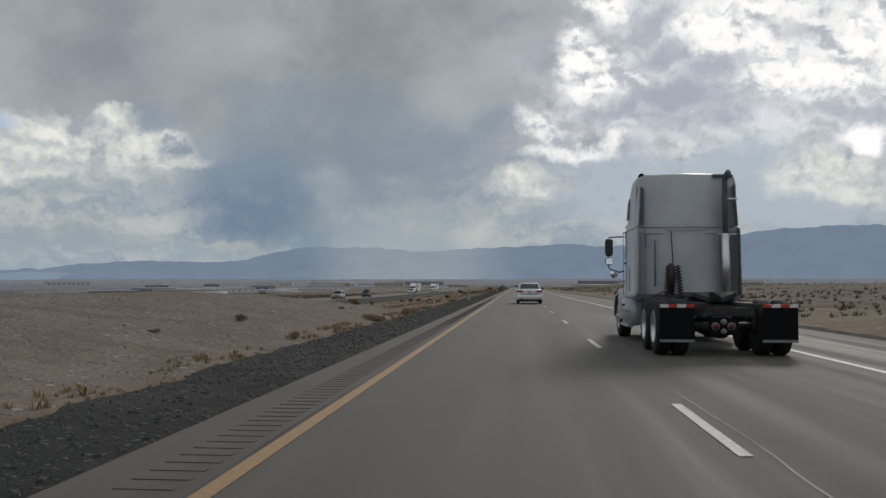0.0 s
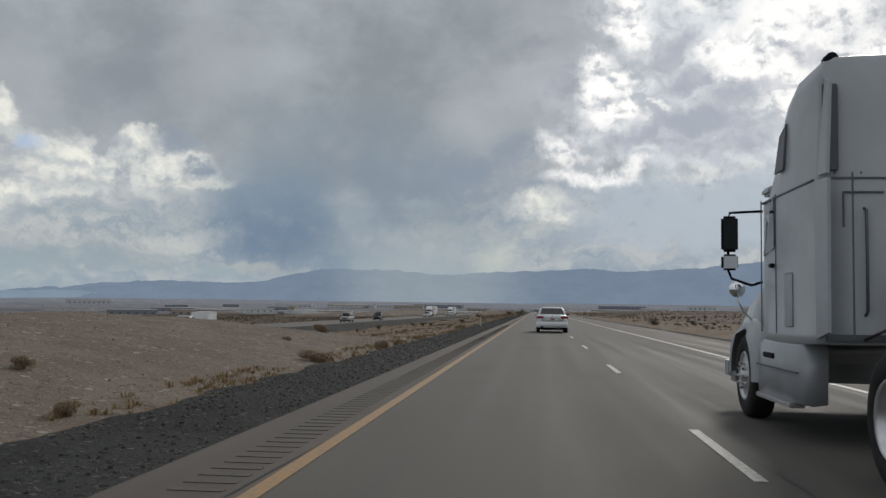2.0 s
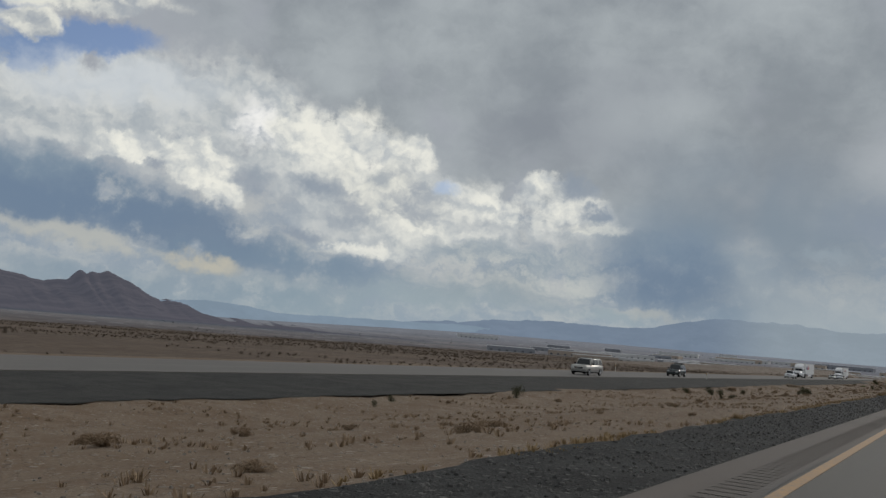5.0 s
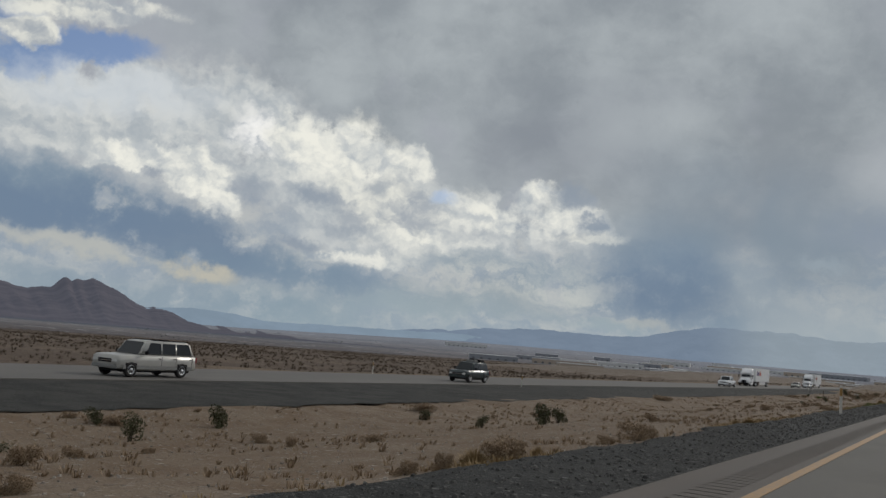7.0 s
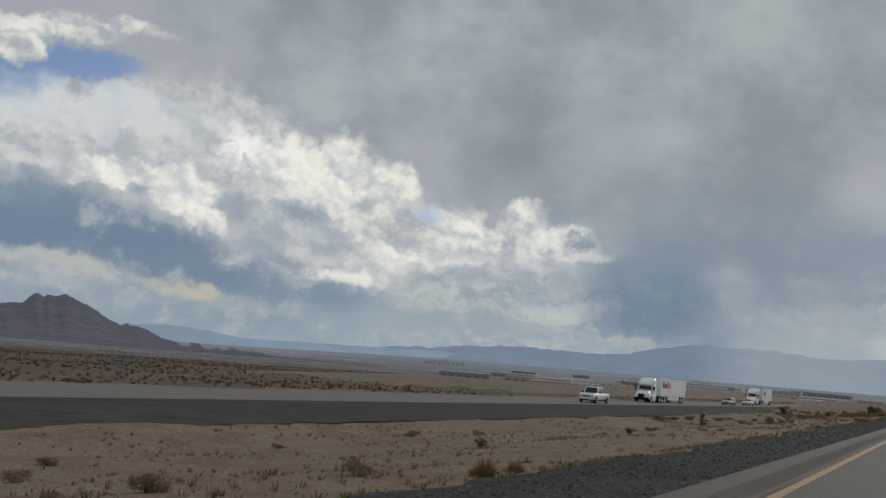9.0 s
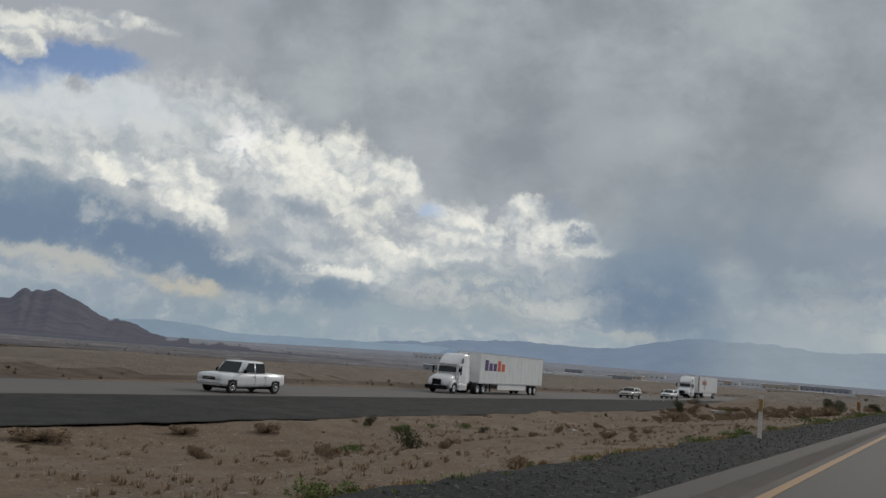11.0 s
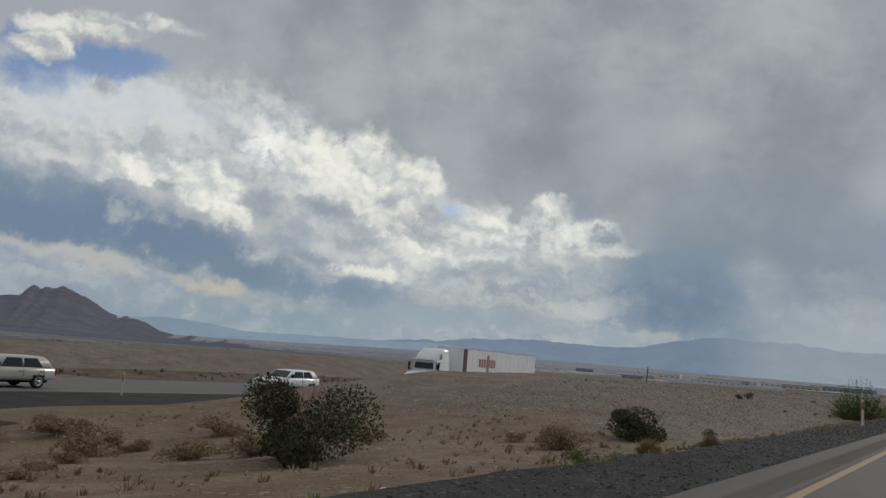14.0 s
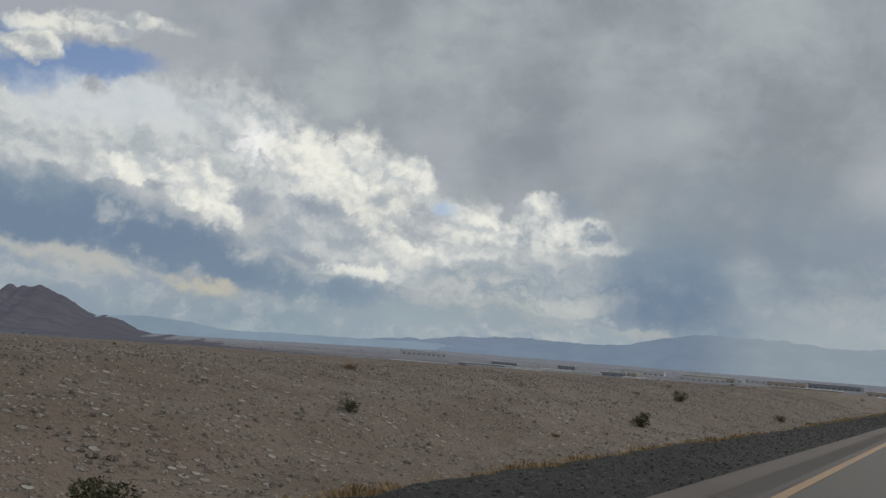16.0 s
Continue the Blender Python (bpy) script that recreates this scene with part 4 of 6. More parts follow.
# ---- grey sleeper tractor in the next lane, with no trailer ----
def tractor(o, paint, fairing, detail=True):
    """Conventional sleeper tractor, 8.4 m long, rear end at y = 0."""
    H = 3.76
    # sleeper and cab: sides lean in, the roof cap slopes to the windscreen
    def sec(y, w, zb, zt, wt):
        return (y, [(w - 0.02, zb), (w, zb + 0.10), (w, 2.55), (w - 0.02, 2.62), (wt + 0.04, zt - 0.22), (wt, zt - 0.06), (wt - 0.10, zt), (0.0, zt + 0.03)])
    part("sleeper_cab", loft([sec(3.55, 1.17, 1.02, H, 1.10), sec(3.62, 1.20, 1.0, H + 0.02, 1.12), sec(4.6, 1.21, 0.98, H, 1.12), sec(5.2, 1.21, 0.98, 3.62, 1.10), sec(5.9, 1.20, 0.98, 3.16, 1.06),
                              sec(6.35, 1.16, 1.0, 2.86, 1.0)]), paint, o, "", True)
    part("bonnet", loft([(6.3, [(1.05, 0.95), (1.10, 1.3), (1.06, 1.70), (0.9, 1.86), (0.0, 1.92)]), (7.2, [(1.06, 0.80), (1.10, 1.2), (1.02, 1.55), (0.82, 1.72), (0.0, 1.78)]),
                         (8.05, [(1.02, 0.62), (1.06, 1.0), (0.94, 1.38), (0.72, 1.52), (0.0, 1.58)]), (8.3, [(0.86, 0.62), (0.9, 0.9), (0.78, 1.2), (0.6, 1.3), (0.0, 1.34)])]), paint, o, "", True)
    box("front_bumper", (-1.16, 8.1, 0.35), (1.16, 8.5, 0.72), paint if detail else M_BLACK, o, "", 0.08)
    box("grille", (-0.5, 8.27, 0.75), (0.5, 8.34, 1.28), M_CHROME if detail else M_BLACK, o, "dark slatted grille", 0.03)
    # screen and doors
    plate("windscreen", [(1.0, 6.37, 1.98), (-1.0, 6.37, 1.98), (-0.94, 6.30, 2.72), (0.94, 6.30, 2.72)], M_GLASS, o, "dark windscreen", 0.03)
    box("sun_visor", (-1.12, 6.25, 2.70), (1.12, 6.62, 2.80), paint, o, "", 0.03)
    for s in (-1, 1):
        q = [(s * 1.205, 5.50, 2.02), (s * 1.18, 6.22, 1.96), (s * 1.16, 6.18, 2.56), (s * 1.205, 5.50, 2.60)]
        if s < 0:
            q = [q[1], q[0], q[3], q[2]]
        plate("door_window", q, M_GLASS, o, "dark door window", 0.012)
        for y in (5.42, 6.26):
            box("door_seam", (min(s * 1.203, s * 1.215), y, 1.08), (max(s * 1.203, s * 1.215), y + 0.018, 2.62), M_DARKGREY, o, "", 0.0)
        box("door_handle", (min(s * 1.21, s * 1.25), 5.5, 1.80), (max(s * 1.21, s * 1.25), 5.66, 1.85), M_BLACK, o, "", 0.01)
        box("vent_hatch", (min(s * 1.20, s * 1.222), 4.55, 1.15), (max(s * 1.20, s * 1.222), 4.95, 1.72), paint, o, "small side hatch with a seal", 0.02)
        box("cab_seam", (min(s * 1.165, s * 1.214), 3.66, 2.575), (max(s * 1.165, s * 1.214), 6.3, 2.59), M_DARKGREY, o, "", 0.0)
        q = [(s * 1.185, 5.05, 2.85), (s * 1.175, 5.55, 2.85), (s * 1.155, 5.35, 3.25), (s * 1.145, 5.05, 3.35)]
        if s < 0:
            q = [q[1], q[0], q[3], q[2]]
        plate("roof_window", q, M_DARKGREY, o, "dark sleeper window", 0.02)
        # tank fairing, steps and front wing
        part("side_fairing", loft([(4.0, [(0.01, 0.38), (0.13, 0.40), (0.14, 0.96), (0.02, 1.04)]), (5.9, [(0.01, 0.36), (0.14, 0.38), (0.15, 0.96), (0.02, 1.04)]), (6.35, [(0.01, 0.36), (0.10, 0.38), (0.10, 0.9), (0.02, 1.0)])]),
             paint, o, "grey tank fairing with steps", True).location = (s * 1.08, 0, 0)
        box("step", (min(s * 1.10, s * 1.26), 4.3, 0.34), (max(s * 1.10, s * 1.26), 6.1, 0.39), M_RIM, o, "", 0.01)
        box("step_slot", (min(s * 1.2, s * 1.245), 5.2, 0.80), (max(s * 1.2, s * 1.245), 5.75, 0.86), M_BLACK, o, "", 0.01)
        box("fairing_seam", (min(s * 1.2, s * 1.24), 4.05, 0.70), (max(s * 1.2, s * 1.24), 6.2, 0.715), M_DARKGREY, o, "", 0.0)
        bm = bmesh.new()
        rings = []
        for k in range(13):
            a = math.pi * (k / 12) * 1.02
            for_r = []
            for rr, xx in ((0.62, 0.86), (0.66, 0.90), (0.66, 1.20), (0.60, 1.26), (0.54, 1.25)):
                for_r.append(bm.verts.new((s * xx, 7.0 + rr * math.cos(a) * 1.06, 0.52 + rr * math.sin(a) * 1.06)))
            rings.append(for_r)
        for a, b in zip(rings, rings[1:]):
            for k in range(4):
                bm.faces.new((a[k], a[k + 1], b[k + 1], b[k]))
        part("front_wing", bm, paint, o, "rounded grey wheel arch", True)
        w = wheel(o, s * 1.06, 7.0, 0.51, 0.30, s, M_RIM, 0.0, 32, 0)
        for k in range(10):
            a = 2 * math.pi * k / 10
            part("lug_nut", drum_bm((s * 1.23, 7.0 + 0.15 * math.cos(a), 0.51 + 0.15 * math.sin(a)), 0.02, 0.06, "X", 8), M_CHROME, w)
        for y in (0.82, 2.14):
            wheel(o, s * 1.09, y, 0.515, 0.28, s, M_RIM, 0.12, 36, 0)
            wheel(o, s * 0.76, y, 0.515, 0.28, -s, M_STEEL, 0.0, 24, 0)
        box("mud_flap", (min(s * 0.60, s * 1.22), 0.06, 0.27), (max(s * 0.60, s * 1.22), 0.085, 0.92), M_BLACK, o, "black rubber mud flap", 0.004)
        box("flap_edge", (min(s * 0.60, s * 1.22), 0.045, 0.27), (max(s * 0.60, s * 1.22), 0.095, 0.32), M_LOWER, o, "", 0.004)
        box("flap_bracket", (min(s * 0.40, s * 1.24), 0.05, 0.90), (max(s * 0.40, s * 1.24), 0.11, 0.955), M_STEEL, o, "", 0.01)
        for k in range(4):
            x0, x1 = s * (0.60 + 0.155 * k), s * (0.60 + 0.155 * k + 0.152)
            box("reflective_tape", (min(x0, x1), 0.035, 0.895), (max(x0, x1), 0.055, 0.955), M_TAPE_RED if k % 2 == 0 else M_TAPE_WHITE, o, "red tape" if k % 2 == 0 else "white tape", 0.0)
        # trailing edge extenders
        e = [(s * 1.20, 3.60, 1.05), (s * 1.20, 3.60, 2.56), (s * 1.17, 3.22, 2.56), (s * 1.19, 3.18, 1.12)]
        e2 = [(s * 1.17, 3.60, 2.62), (s * 1.12, 3.60, 3.58), (s * 1.10, 3.40, 3.50), (s * 1.15, 3.34, 2.62)]
        for q, n in ((e, "side_extender"), (e2, "roof_extender")):
            if s > 0:
                q = q[::-1]
            plate(n, q, fairing if s > 0 else paint, o, "dark rubber-edged side extender" if s > 0 else "grey side extender", 0.03)
        box("frame_rail", (min(s * 0.36, s * 0.46), 0.05, 0.72), (max(s * 0.36, s * 0.46), 4.2, 0.98), M_STEEL, o, "", 0.01)
        part("stop_lamp", drum_bm((s * 0.14 - 0.10, 0.0, 0.56), 0.056, 0.05, "Y", 20, 0.008), M_DIMRED, o, "round red stop lamp", True)
        part("lamp_bezel", drum_bm((s * 0.14 - 0.10, 0.008, 0.56), 0.072, 0.04, "Y", 20, 0.008), M_LOWER, o, "grey lamp bezel", True)
        box("corner_lamp", (min(s * 0.10, s * 0.16) - 0.1, 0.0, 0.80), (max(s * 0.10, s * 0.16) - 0.1, 0.05, 0.88), M_DIMRED, o, "", 0.01)
    part("reverse_light", drum_bm((-0.10, 0.0, 0.64), 0.055, 0.05, "Y", 20, 0.008), M_LOWER, o, "", True)
    part("tow_eye", drum_bm((-0.10, 0.0, 0.47), 0.05, 0.05, "Y", 16, 0.008), M_LOWER, o, "", True)
    box("end_crossmember", (-0.46, 0.04, 0.74), (0.46, 0.12, 0.90), M_STEEL, o, "", 0.02)
    box("lamp_panel", (-0.36, 0.02, 0.40), (0.16, 0.05, 0.72), M_BLACK, o, "black lamp panel", 0.02)
    for y in (1.2, 1.9, 2.9):
        box("crossmember", (-0.40, y, 0.74), (0.40, y + 0.12, 0.92), M_STEEL, o, "", 0.01)
    for y in (0.82, 2.14):
        part("axle", drum_bm((0, y, 0.515), 0.09, 1.7, "X", 16), M_STEEL, o, "", True)
        part("differential", drum_bm((0, y, 0.52), 0.22, 0.34, "Y", 20, 0.06), M_STEEL, o, "", True)
    # coupling plate with its throat
    bm = bmesh.new()
    ring = [(0.46, 2.0), (0.40, 2.26), (0.0, 2.34), (-0.40, 2.26), (-0.46, 2.0), (-0.42, 1.28), (-0.12, 1.14), (-0.05, 1.60), (0.05, 1.60), (0.12, 1.14), (0.42, 1.28)]
    top = [bm.verts.new((x, y, 1.16 - 0.10 * (y < 1.2))) for x, y in ring]
    bot = [bm.verts.new((x, y, 1.08 - 0.10 * (y < 1.2))) for x, y in ring]
    bm.faces.new(top)
    bm.faces.new(bot[::-1])
    for k in range(len(ring)):
        bm.faces.new((bot[k], bot[(k + 1) % len(ring)], top[(k + 1) % len(ring)], top[k]))
    part("coupling_plate", bm, M_STEEL, o, "greasy fifth-wheel coupling")
    box("coupling_mount", (-0.44, 1.5, 0.96), (0.44, 2.0, 1.09), M_STEEL, o, "", 0.03)
    box("deck_plate", (-0.55, 2.45, 0.96), (0.55, 3.5, 1.01), M_DARKGREY, o, "", 0.01)
    for k in range(7):
        box("battery_cover", (-0.50 + 0.15 * k, 2.75 + 0.04 * (k % 3), 0.99), (-0.39 + 0.15 * k, 3.2, 1.06 + 0.03 * (k % 2)), M_STEEL, o, "", 0.02)
    for k in range(9):
        part("rivet", drum_bm((-1.02 + 0.255 * k, 3.548, 2.64), 0.012, 0.012, "Y", 8), M_DARKGREY, o)
    for x in (-1.0, 0.98):
        box("corner_seam", (x - 0.006, 3.535, 1.08), (x + 0.006, 3.556, 2.56), M_DARKGREY, o, "", 0.0)
    box("lower_lip", (-1.12, 3.50, 1.03), (1.12, 3.56, 1.10), M_DARKGREY, o, "", 0.01)
    # back of the cab: seam, grab rails, panel edges, air lines
    box("panel_seam", (-1.1, 3.535, 2.585), (1.1, 3.556, 2.60), M_DARKGREY, o, "", 0.0)
    for x0, x1 in ((-0.94, -0.55), (0.42, 0.80)):
        box("panel_edge", (x0, 3.53, 2.45), (x1, 3.556, 2.463), M_DARKGREY, o, "", 0.0)
        xe = x0 if x0 < 0 else x1
        box("panel_edge", (xe - 0.007, 3.53, 2.12), (xe + 0.007, 3.556, 2.455), M_DARKGREY, o, "", 0.0)
    tube("grab_rail", [(-0.74, 3.55, 2.30), (-0.74, 3.47, 2.28), (-0.74, 3.46, 1.8), (-0.74, 3.47, 1.32), (-0.74, 3.55, 1.28)], 0.016, M_DARKGREY, o, "")
    tube("handle_bar", [(-0.50, 3.54, 2.555), (-0.48, 3.50, 2.55), (0.44, 3.50, 2.55), (0.46, 3.54, 2.555)], 0.012, M_RIM, o, "")
    tube("hose_cable", [(-0.36, 3.50, 2.5), (-0.35, 3.46, 2.2), (-0.33, 3.42, 1.75)], 0.012, M_HOSE, o, "")
    if detail:
        for x in (-0.45, -0.26, -0.22):
            coil = [(x + 0.05 * math.cos(k * 0.9) + 0.0012 * k * (1 if x > -0.3 else -0.6), 3.40 + 0.05 * math.sin(k * 0.9), 1.74 - 0.0098 * k) for k in range(72)]
            tube("coiled_air_line", coil, 0.011, M_HOSE, o, "", 5)
        part("hose_holder", loft([(3.36, [(0.06, 1.15), (0.09, 1.45), (0.07, 1.72), (0.0, 1.78)]), (3.5, [(0.07, 1.12), (0.10, 1.45), (0.08, 1.74), (0.0, 1.80)])]), M_HOSE, o, "dark red hose holder", True).location = (-0.36, 0, 0)
        tube("air_line", [(-0.28, 3.42, 1.10), (-0.60, 3.35, 1.15), (-0.78, 3.45, 1.05)], 0.015, M_HOSE, o, "")
    # exhaust stack on the right
    part("exhaust_shield", drum_bm((0.86, 3.36, 1.72), 0.105, 1.45, "Z", 20, 0.01), M_RIM, o, "dull metal exhaust shield", True)
    tube("exhaust_pipe", [(0.86, 3.36, 2.40), (0.86, 3.36, 3.2), (0.86, 3.36, 3.62), (0.88, 3.30, 3.74), (0.92, 3.20, 3.80)], 0.065, M_DARKGREY, o, "", 14)
    box("stack_bracket", (0.70, 3.34, 2.42), (1.15, 3.40, 2.45), M_RIM, o, "", 0.005)
    box("stack_bracket", (0.86, 3.34, 3.20), (1.15, 3.40, 3.24), M_RIM, o, "", 0.005)
    part("roof_horn", drum_bm((-1.02, 3.66, H - 0.01), 0.07, 0.2, "Y", 14, 0.02), M_BLACK, o, "", True)
    box("roof_lip", (0.60, 3.50, H - 0.05), (1.08, 3.62, H + 0.02), M_DARKGREY, o, "", 0.02)
    box("side_gap_trim", (-1.135, 3.52, 2.66), (-0.985, 3.556, 3.50), M_DARKGREY, o, "dark corner strip", 0.01)
    for s in (-1, 1):
        tube("mirror_arm", [(s * 1.18, 6.32, 2.50), (s * 1.40, 6.42, 2.50), (s * 1.56, 6.42, 2.49), (s * 1.58, 6.42, 2.40), (s * 1.58, 6.42, 1.80), (s * 1.54, 6.42, 1.70), (s * 1.30, 6.40, 1.62), (s * 1.18, 6.34, 1.66)], 0.017, M_BLACK, o, "")
        m = box("wing_mirror", (s * 1.56 - 0.10, 6.38, 2.02), (s * 1.56 + 0.10, 6.48, 2.45), M_BLACK, o, "tall black door mirror", 0.03)
        box("mirror_pane", (s * 1.56 - 0.085, 6.374, 2.05), (s * 1.56 + 0.085, 6.384, 2.42), M_GLASS, m, "", 0.0)
        m = box("lower_mirror", (s * 1.56 - 0.10, 6.38, 1.80), (s * 1.56 + 0.10, 6.48, 1.99), M_BLACK, o, "small wide-angle mirror", 0.03)
        box("mirror_pane", (s * 1.56 - 0.085, 6.374, 1.82), (s * 1.56 + 0.085, 6.384, 1.97), M_MIRROR, m, "", 0.0)
        m = part("round_mirror", drum_bm((s * 1.40, 6.75, 1.58), 0.10, 0.05, "Y", 20, 0.015), M_MIRROR, o, "round convex bonnet mirror", True)
        tube("mirror_strut", [(s * 1.40, 6.78, 1.50), (s * 1.30, 6.85, 1.30), (s * 1.12, 6.9, 1.15)], 0.012, M_CHROME, m, "")
    # a short sleeper: everything behind the doors is drawn in towards them, and the shell is slightly narrow
    low_parts = ("wheel", "frame_rail", "axle", "mud", "flap", "coupling", "cross", "differ", "stop", "corner", "tow", "reverse", "end_", "reflective", "deck", "battery", "rim", "hub", "lug")
    for ch in o.children_recursive:
        if not ch.name.startswith(low_parts):
            for v in ch.data.vertices:
                if 2.6 < v.co.y < 6.3:
                    v.co.y = 6.3 - (6.3 - v.co.y) * 0.79
                if v.co.z > 1.03:
                    v.co.x *= 0.955
    return o


bobtail = tractor(tagged(new("semi_truck"), "grey sleeper tractor unit with bare coupling and no trailer", "truck"), M_TRUCKGREY, M_DARKGREY)
bobtail.matrix_world = on_road(3.80, 83.6)


# ---- road furniture: lane dashes, rumble strip, marker posts ----
def lane_dash():
    bm = box_bm((-0.055, -1.55, 0.002), (0.055, 1.55, 0.010), 0.0)
    return tagged(mesh_object("lane_dash", bm, M_WHITE_LINE), "short worn white lane line painted on asphalt", "road marking", "lane dashes", "structure")


first = lane_dash()
first.matrix_world = on_road(1.72, 2.2)
for k in range(1, 55):
    copy_thing(first, on_road(1.72, 2.2 + 12.19 * k))

# flat dull brown strips stand for the grooves cut in the shoulder
M_GROOVE = plain("dull_brown_groove", (0.080, 0.068, 0.057), 0.95)
groove = part("rumble_groove", box_bm((-0.20, -0.045, -0.002), (0.20, 0.045, 0.002), 0.0), M_GROOVE, bpy.data.objects["road_shoulder_inner"])
groove.location = (-2.36, 70.0, drop(0, 70.0))
for k in range(1, 290):
    g = groove.copy()
    scene.collection.objects.link(g)
    g.location = (-2.36, 70.0 + 0.30 * k, drop(0, 70.0 + 0.30 * k))
bm = bmesh.new()
for k in range(2000):
    y = 0.30 * k
    if not 69.9 < y < 157.0:
        z = drop(0, y) + 0.002
        bm.faces.new([bm.verts.new(p) for p in ((-2.56, y - 0.045, z), (-2.16, y - 0.045, z), (-2.16, y + 0.045, z), (-2.56, y + 0.045, z))])
rest = part("rumble_grooves", bm, M_GROOVE, bpy.data.objects["road_shoulder_inner"])
rest["kind"] = "stuff"


POSTS = random.Random(3)
M_BAND = plain("amber_reflective_band", (0.30, 0.17, 0.045), 0.5)
M_HAZARD = plain("faded_orange_sheeting", (0.42, 0.17, 0.035), 0.5)
M_RUST = plain("rusty_steel", (0.10, 0.055, 0.035), 0.8, 0.3)
M_CONCRETE = plain("weathered_concrete", (0.27, 0.25, 0.22), 0.9, 0, 0.3, 0.25, 1.5, 0.3)


def sealed_crack(x, y0, y1, seed):
    """A thin wandering tar line on the asphalt."""
    verts, faces = [], []
    n = int((y1 - y0) / 0.6)
    for k in range(n + 1):
        y = y0 + 0.6 * k
        c = x + 0.10 * noise.fractal((y * 0.15, seed, 0.0), 1.0, 2.0, 4)
        h = 0.010 + 0.008 * noise.noise((y * 0.5, seed, 3.0))
        verts += [(c - h, y, drop(x, y) + 0.003), (c + h, y, drop(x, y) + 0.003)]
    for k in range(n):
        faces.append((2 * k, 2 * k + 1, 2 * k + 3, 2 * k + 2))
    tagged(raw("sealed_crack", verts, faces, M_TAR), "thin dark tar-sealed crack along the lane", "road crack", kind="structure")


M_TAR = plain("dark_crack_tar", (0.028, 0.027, 0.026), 0.7)
sealed_crack(1.92, 60.0, 420.0, 1.0)
sealed_crack(-2.03, 60.0, 560.0, 5.0)


def marker_post(x, y, h=1.15):
    z = terrain(x, y)
    o = tagged(new("marker_post"), "slim weathered white roadside marker post", "marker post", "roadside marker posts")
    box("post", (-0.055, -0.010, -0.1), (0.055, 0.010, h), M_POST, o, "", 0.004)
    box("reflector", (-0.050, -0.016, h - 0.42), (0.050, -0.008, h - 0.10), M_BAND, o, "amber reflective band", 0.002)
    o.matrix_world = pose(x, y, z, 0, POSTS.uniform(-2, 2), POSTS.uniform(-12, 12))


for x, y in ((-4.3, 151.2), (-4.3, 271.0), (-4.3, 388.2), (-4.3, 504.8), (-34.6, 188.6), (-35.0, 308.5), (-35.2, 493.0), (-35.2, 486.5), (-47.5, 184.0), (-47.5, 303.0), (-34.8, 68.0), (9.0, 146.0), (9.0, 30.0), (9.0, 262.0)):
    marker_post(x, y)


def chevron_sign(x, y):
    """A narrow object marker: slanting dark and orange stripes on a steel post."""
    o = tagged(new("hazard_marker"), "narrow orange and black striped hazard marker on a steel post", "sign")
    panel = box("panel", (-0.15, -0.006, 0.42), (0.15, 0.006, 1.22), M_HAZARD, o, "orange panel", 0.003)
    for k in range(5):
        z = 0.34 + 0.2 * k
        q = [(-0.148, max(0.425, min(1.215, z))), (0.148, max(0.425, min(1.215, z - 0.24 + 0.10))), (0.148, max(0.425, min(1.215, z - 0.14 + 0.10))), (-0.148, max(0.425, min(1.215, z + 0.10)))]
        bm = bmesh.new()
        front = [bm.verts.new((a, -0.010, b)) for a, b in q]
        if len({tuple(v.co) for v in front}) == 4:
            bm.faces.new(front)
            part("stripe", bm, M_BLACK, panel, "black slanting stripe")
        else:
            bm.free()
    box("post", (-0.025, 0.008, -0.3), (0.025, 0.03, 1.1), M_STEEL, o, "", 0.004)
    o.matrix_world = pose(x, y, terrain(x, y), 0, 0, 8)


chevron_sign(-8.0, 464.0)


def steel_stake(x, y, h):
    o = tagged(new("steel_stake"), "thin rusty steel stake in the median", "stake", "steel stakes")
    box("flange", (-0.025, -0.004, -0.2), (0.025, 0.004, h), M_RUST, o, "", 0.001)
    box("web", (-0.004, 0.004, -0.2), (0.004, 0.035, h), M_RUST, o, "", 0.001)
    o.matrix_world = pose(x, y, terrain(x, y), 0, 2, 15)


steel_stake(-16.5, 369.2, 0.75)
steel_stake(-17.8, 374.3, 1.35)
steel_stake(-17.0, 515.5, 0.9)


def culvert(x, y):
    """Concrete box culvert under the far carriageway: mouth, parapet and a flared wing wall."""
    o = tagged(new("culvert"), "grey concrete box culvert with dark mouth and flared wing wall", "culvert")
    box("roof_slab", (-3.0, -1.35, 0.92), (0.0, 1.35, 1.22), M_CONCRETE, o, "", 0.02)
    for s in (-1, 1):
        box("side_wall", (-3.0, s * 1.25 - 0.12, -0.5), (0.0, s * 1.25 + 0.12, 0.92), M_CONCRETE, o, "", 0.01)
        if s < 0:
            continue
        bm = bmesh.new()
        f = [(0.0, 1.2, -0.5), (0.0, 1.2, 1.22), (1.7, 2.6, 0.62), (1.7, 2.6, -0.6)]
        a, b = [bm.verts.new(p) for p in f], [bm.verts.new((px, py + s * 0.20, pz)) for px, py, pz in f]
        bm.faces.new(a)
        bm.faces.new(b[::-1])
        for k in range(4):
            bm.faces.new((a[k], a[(k + 1) % 4], b[(k + 1) % 4], b[k]))
        part("wing_wall", bm, M_CONCRETE, o, "sloping concrete wing wall")
    box("back_wall", (-3.0, -1.13, -0.5), (-2.9, 1.13, 0.92), M_CONCRETE, o, "", 0.0)
    box("apron", (-2.9, -1.13, -0.5), (1.2, 1.13, -0.30), M_CONCRETE, o, "", 0.01)
    o.matrix_world = pose(x, y, drop(x, y) - 2.80, 0, 0, -12)


culvert(-21.4, 464.6)


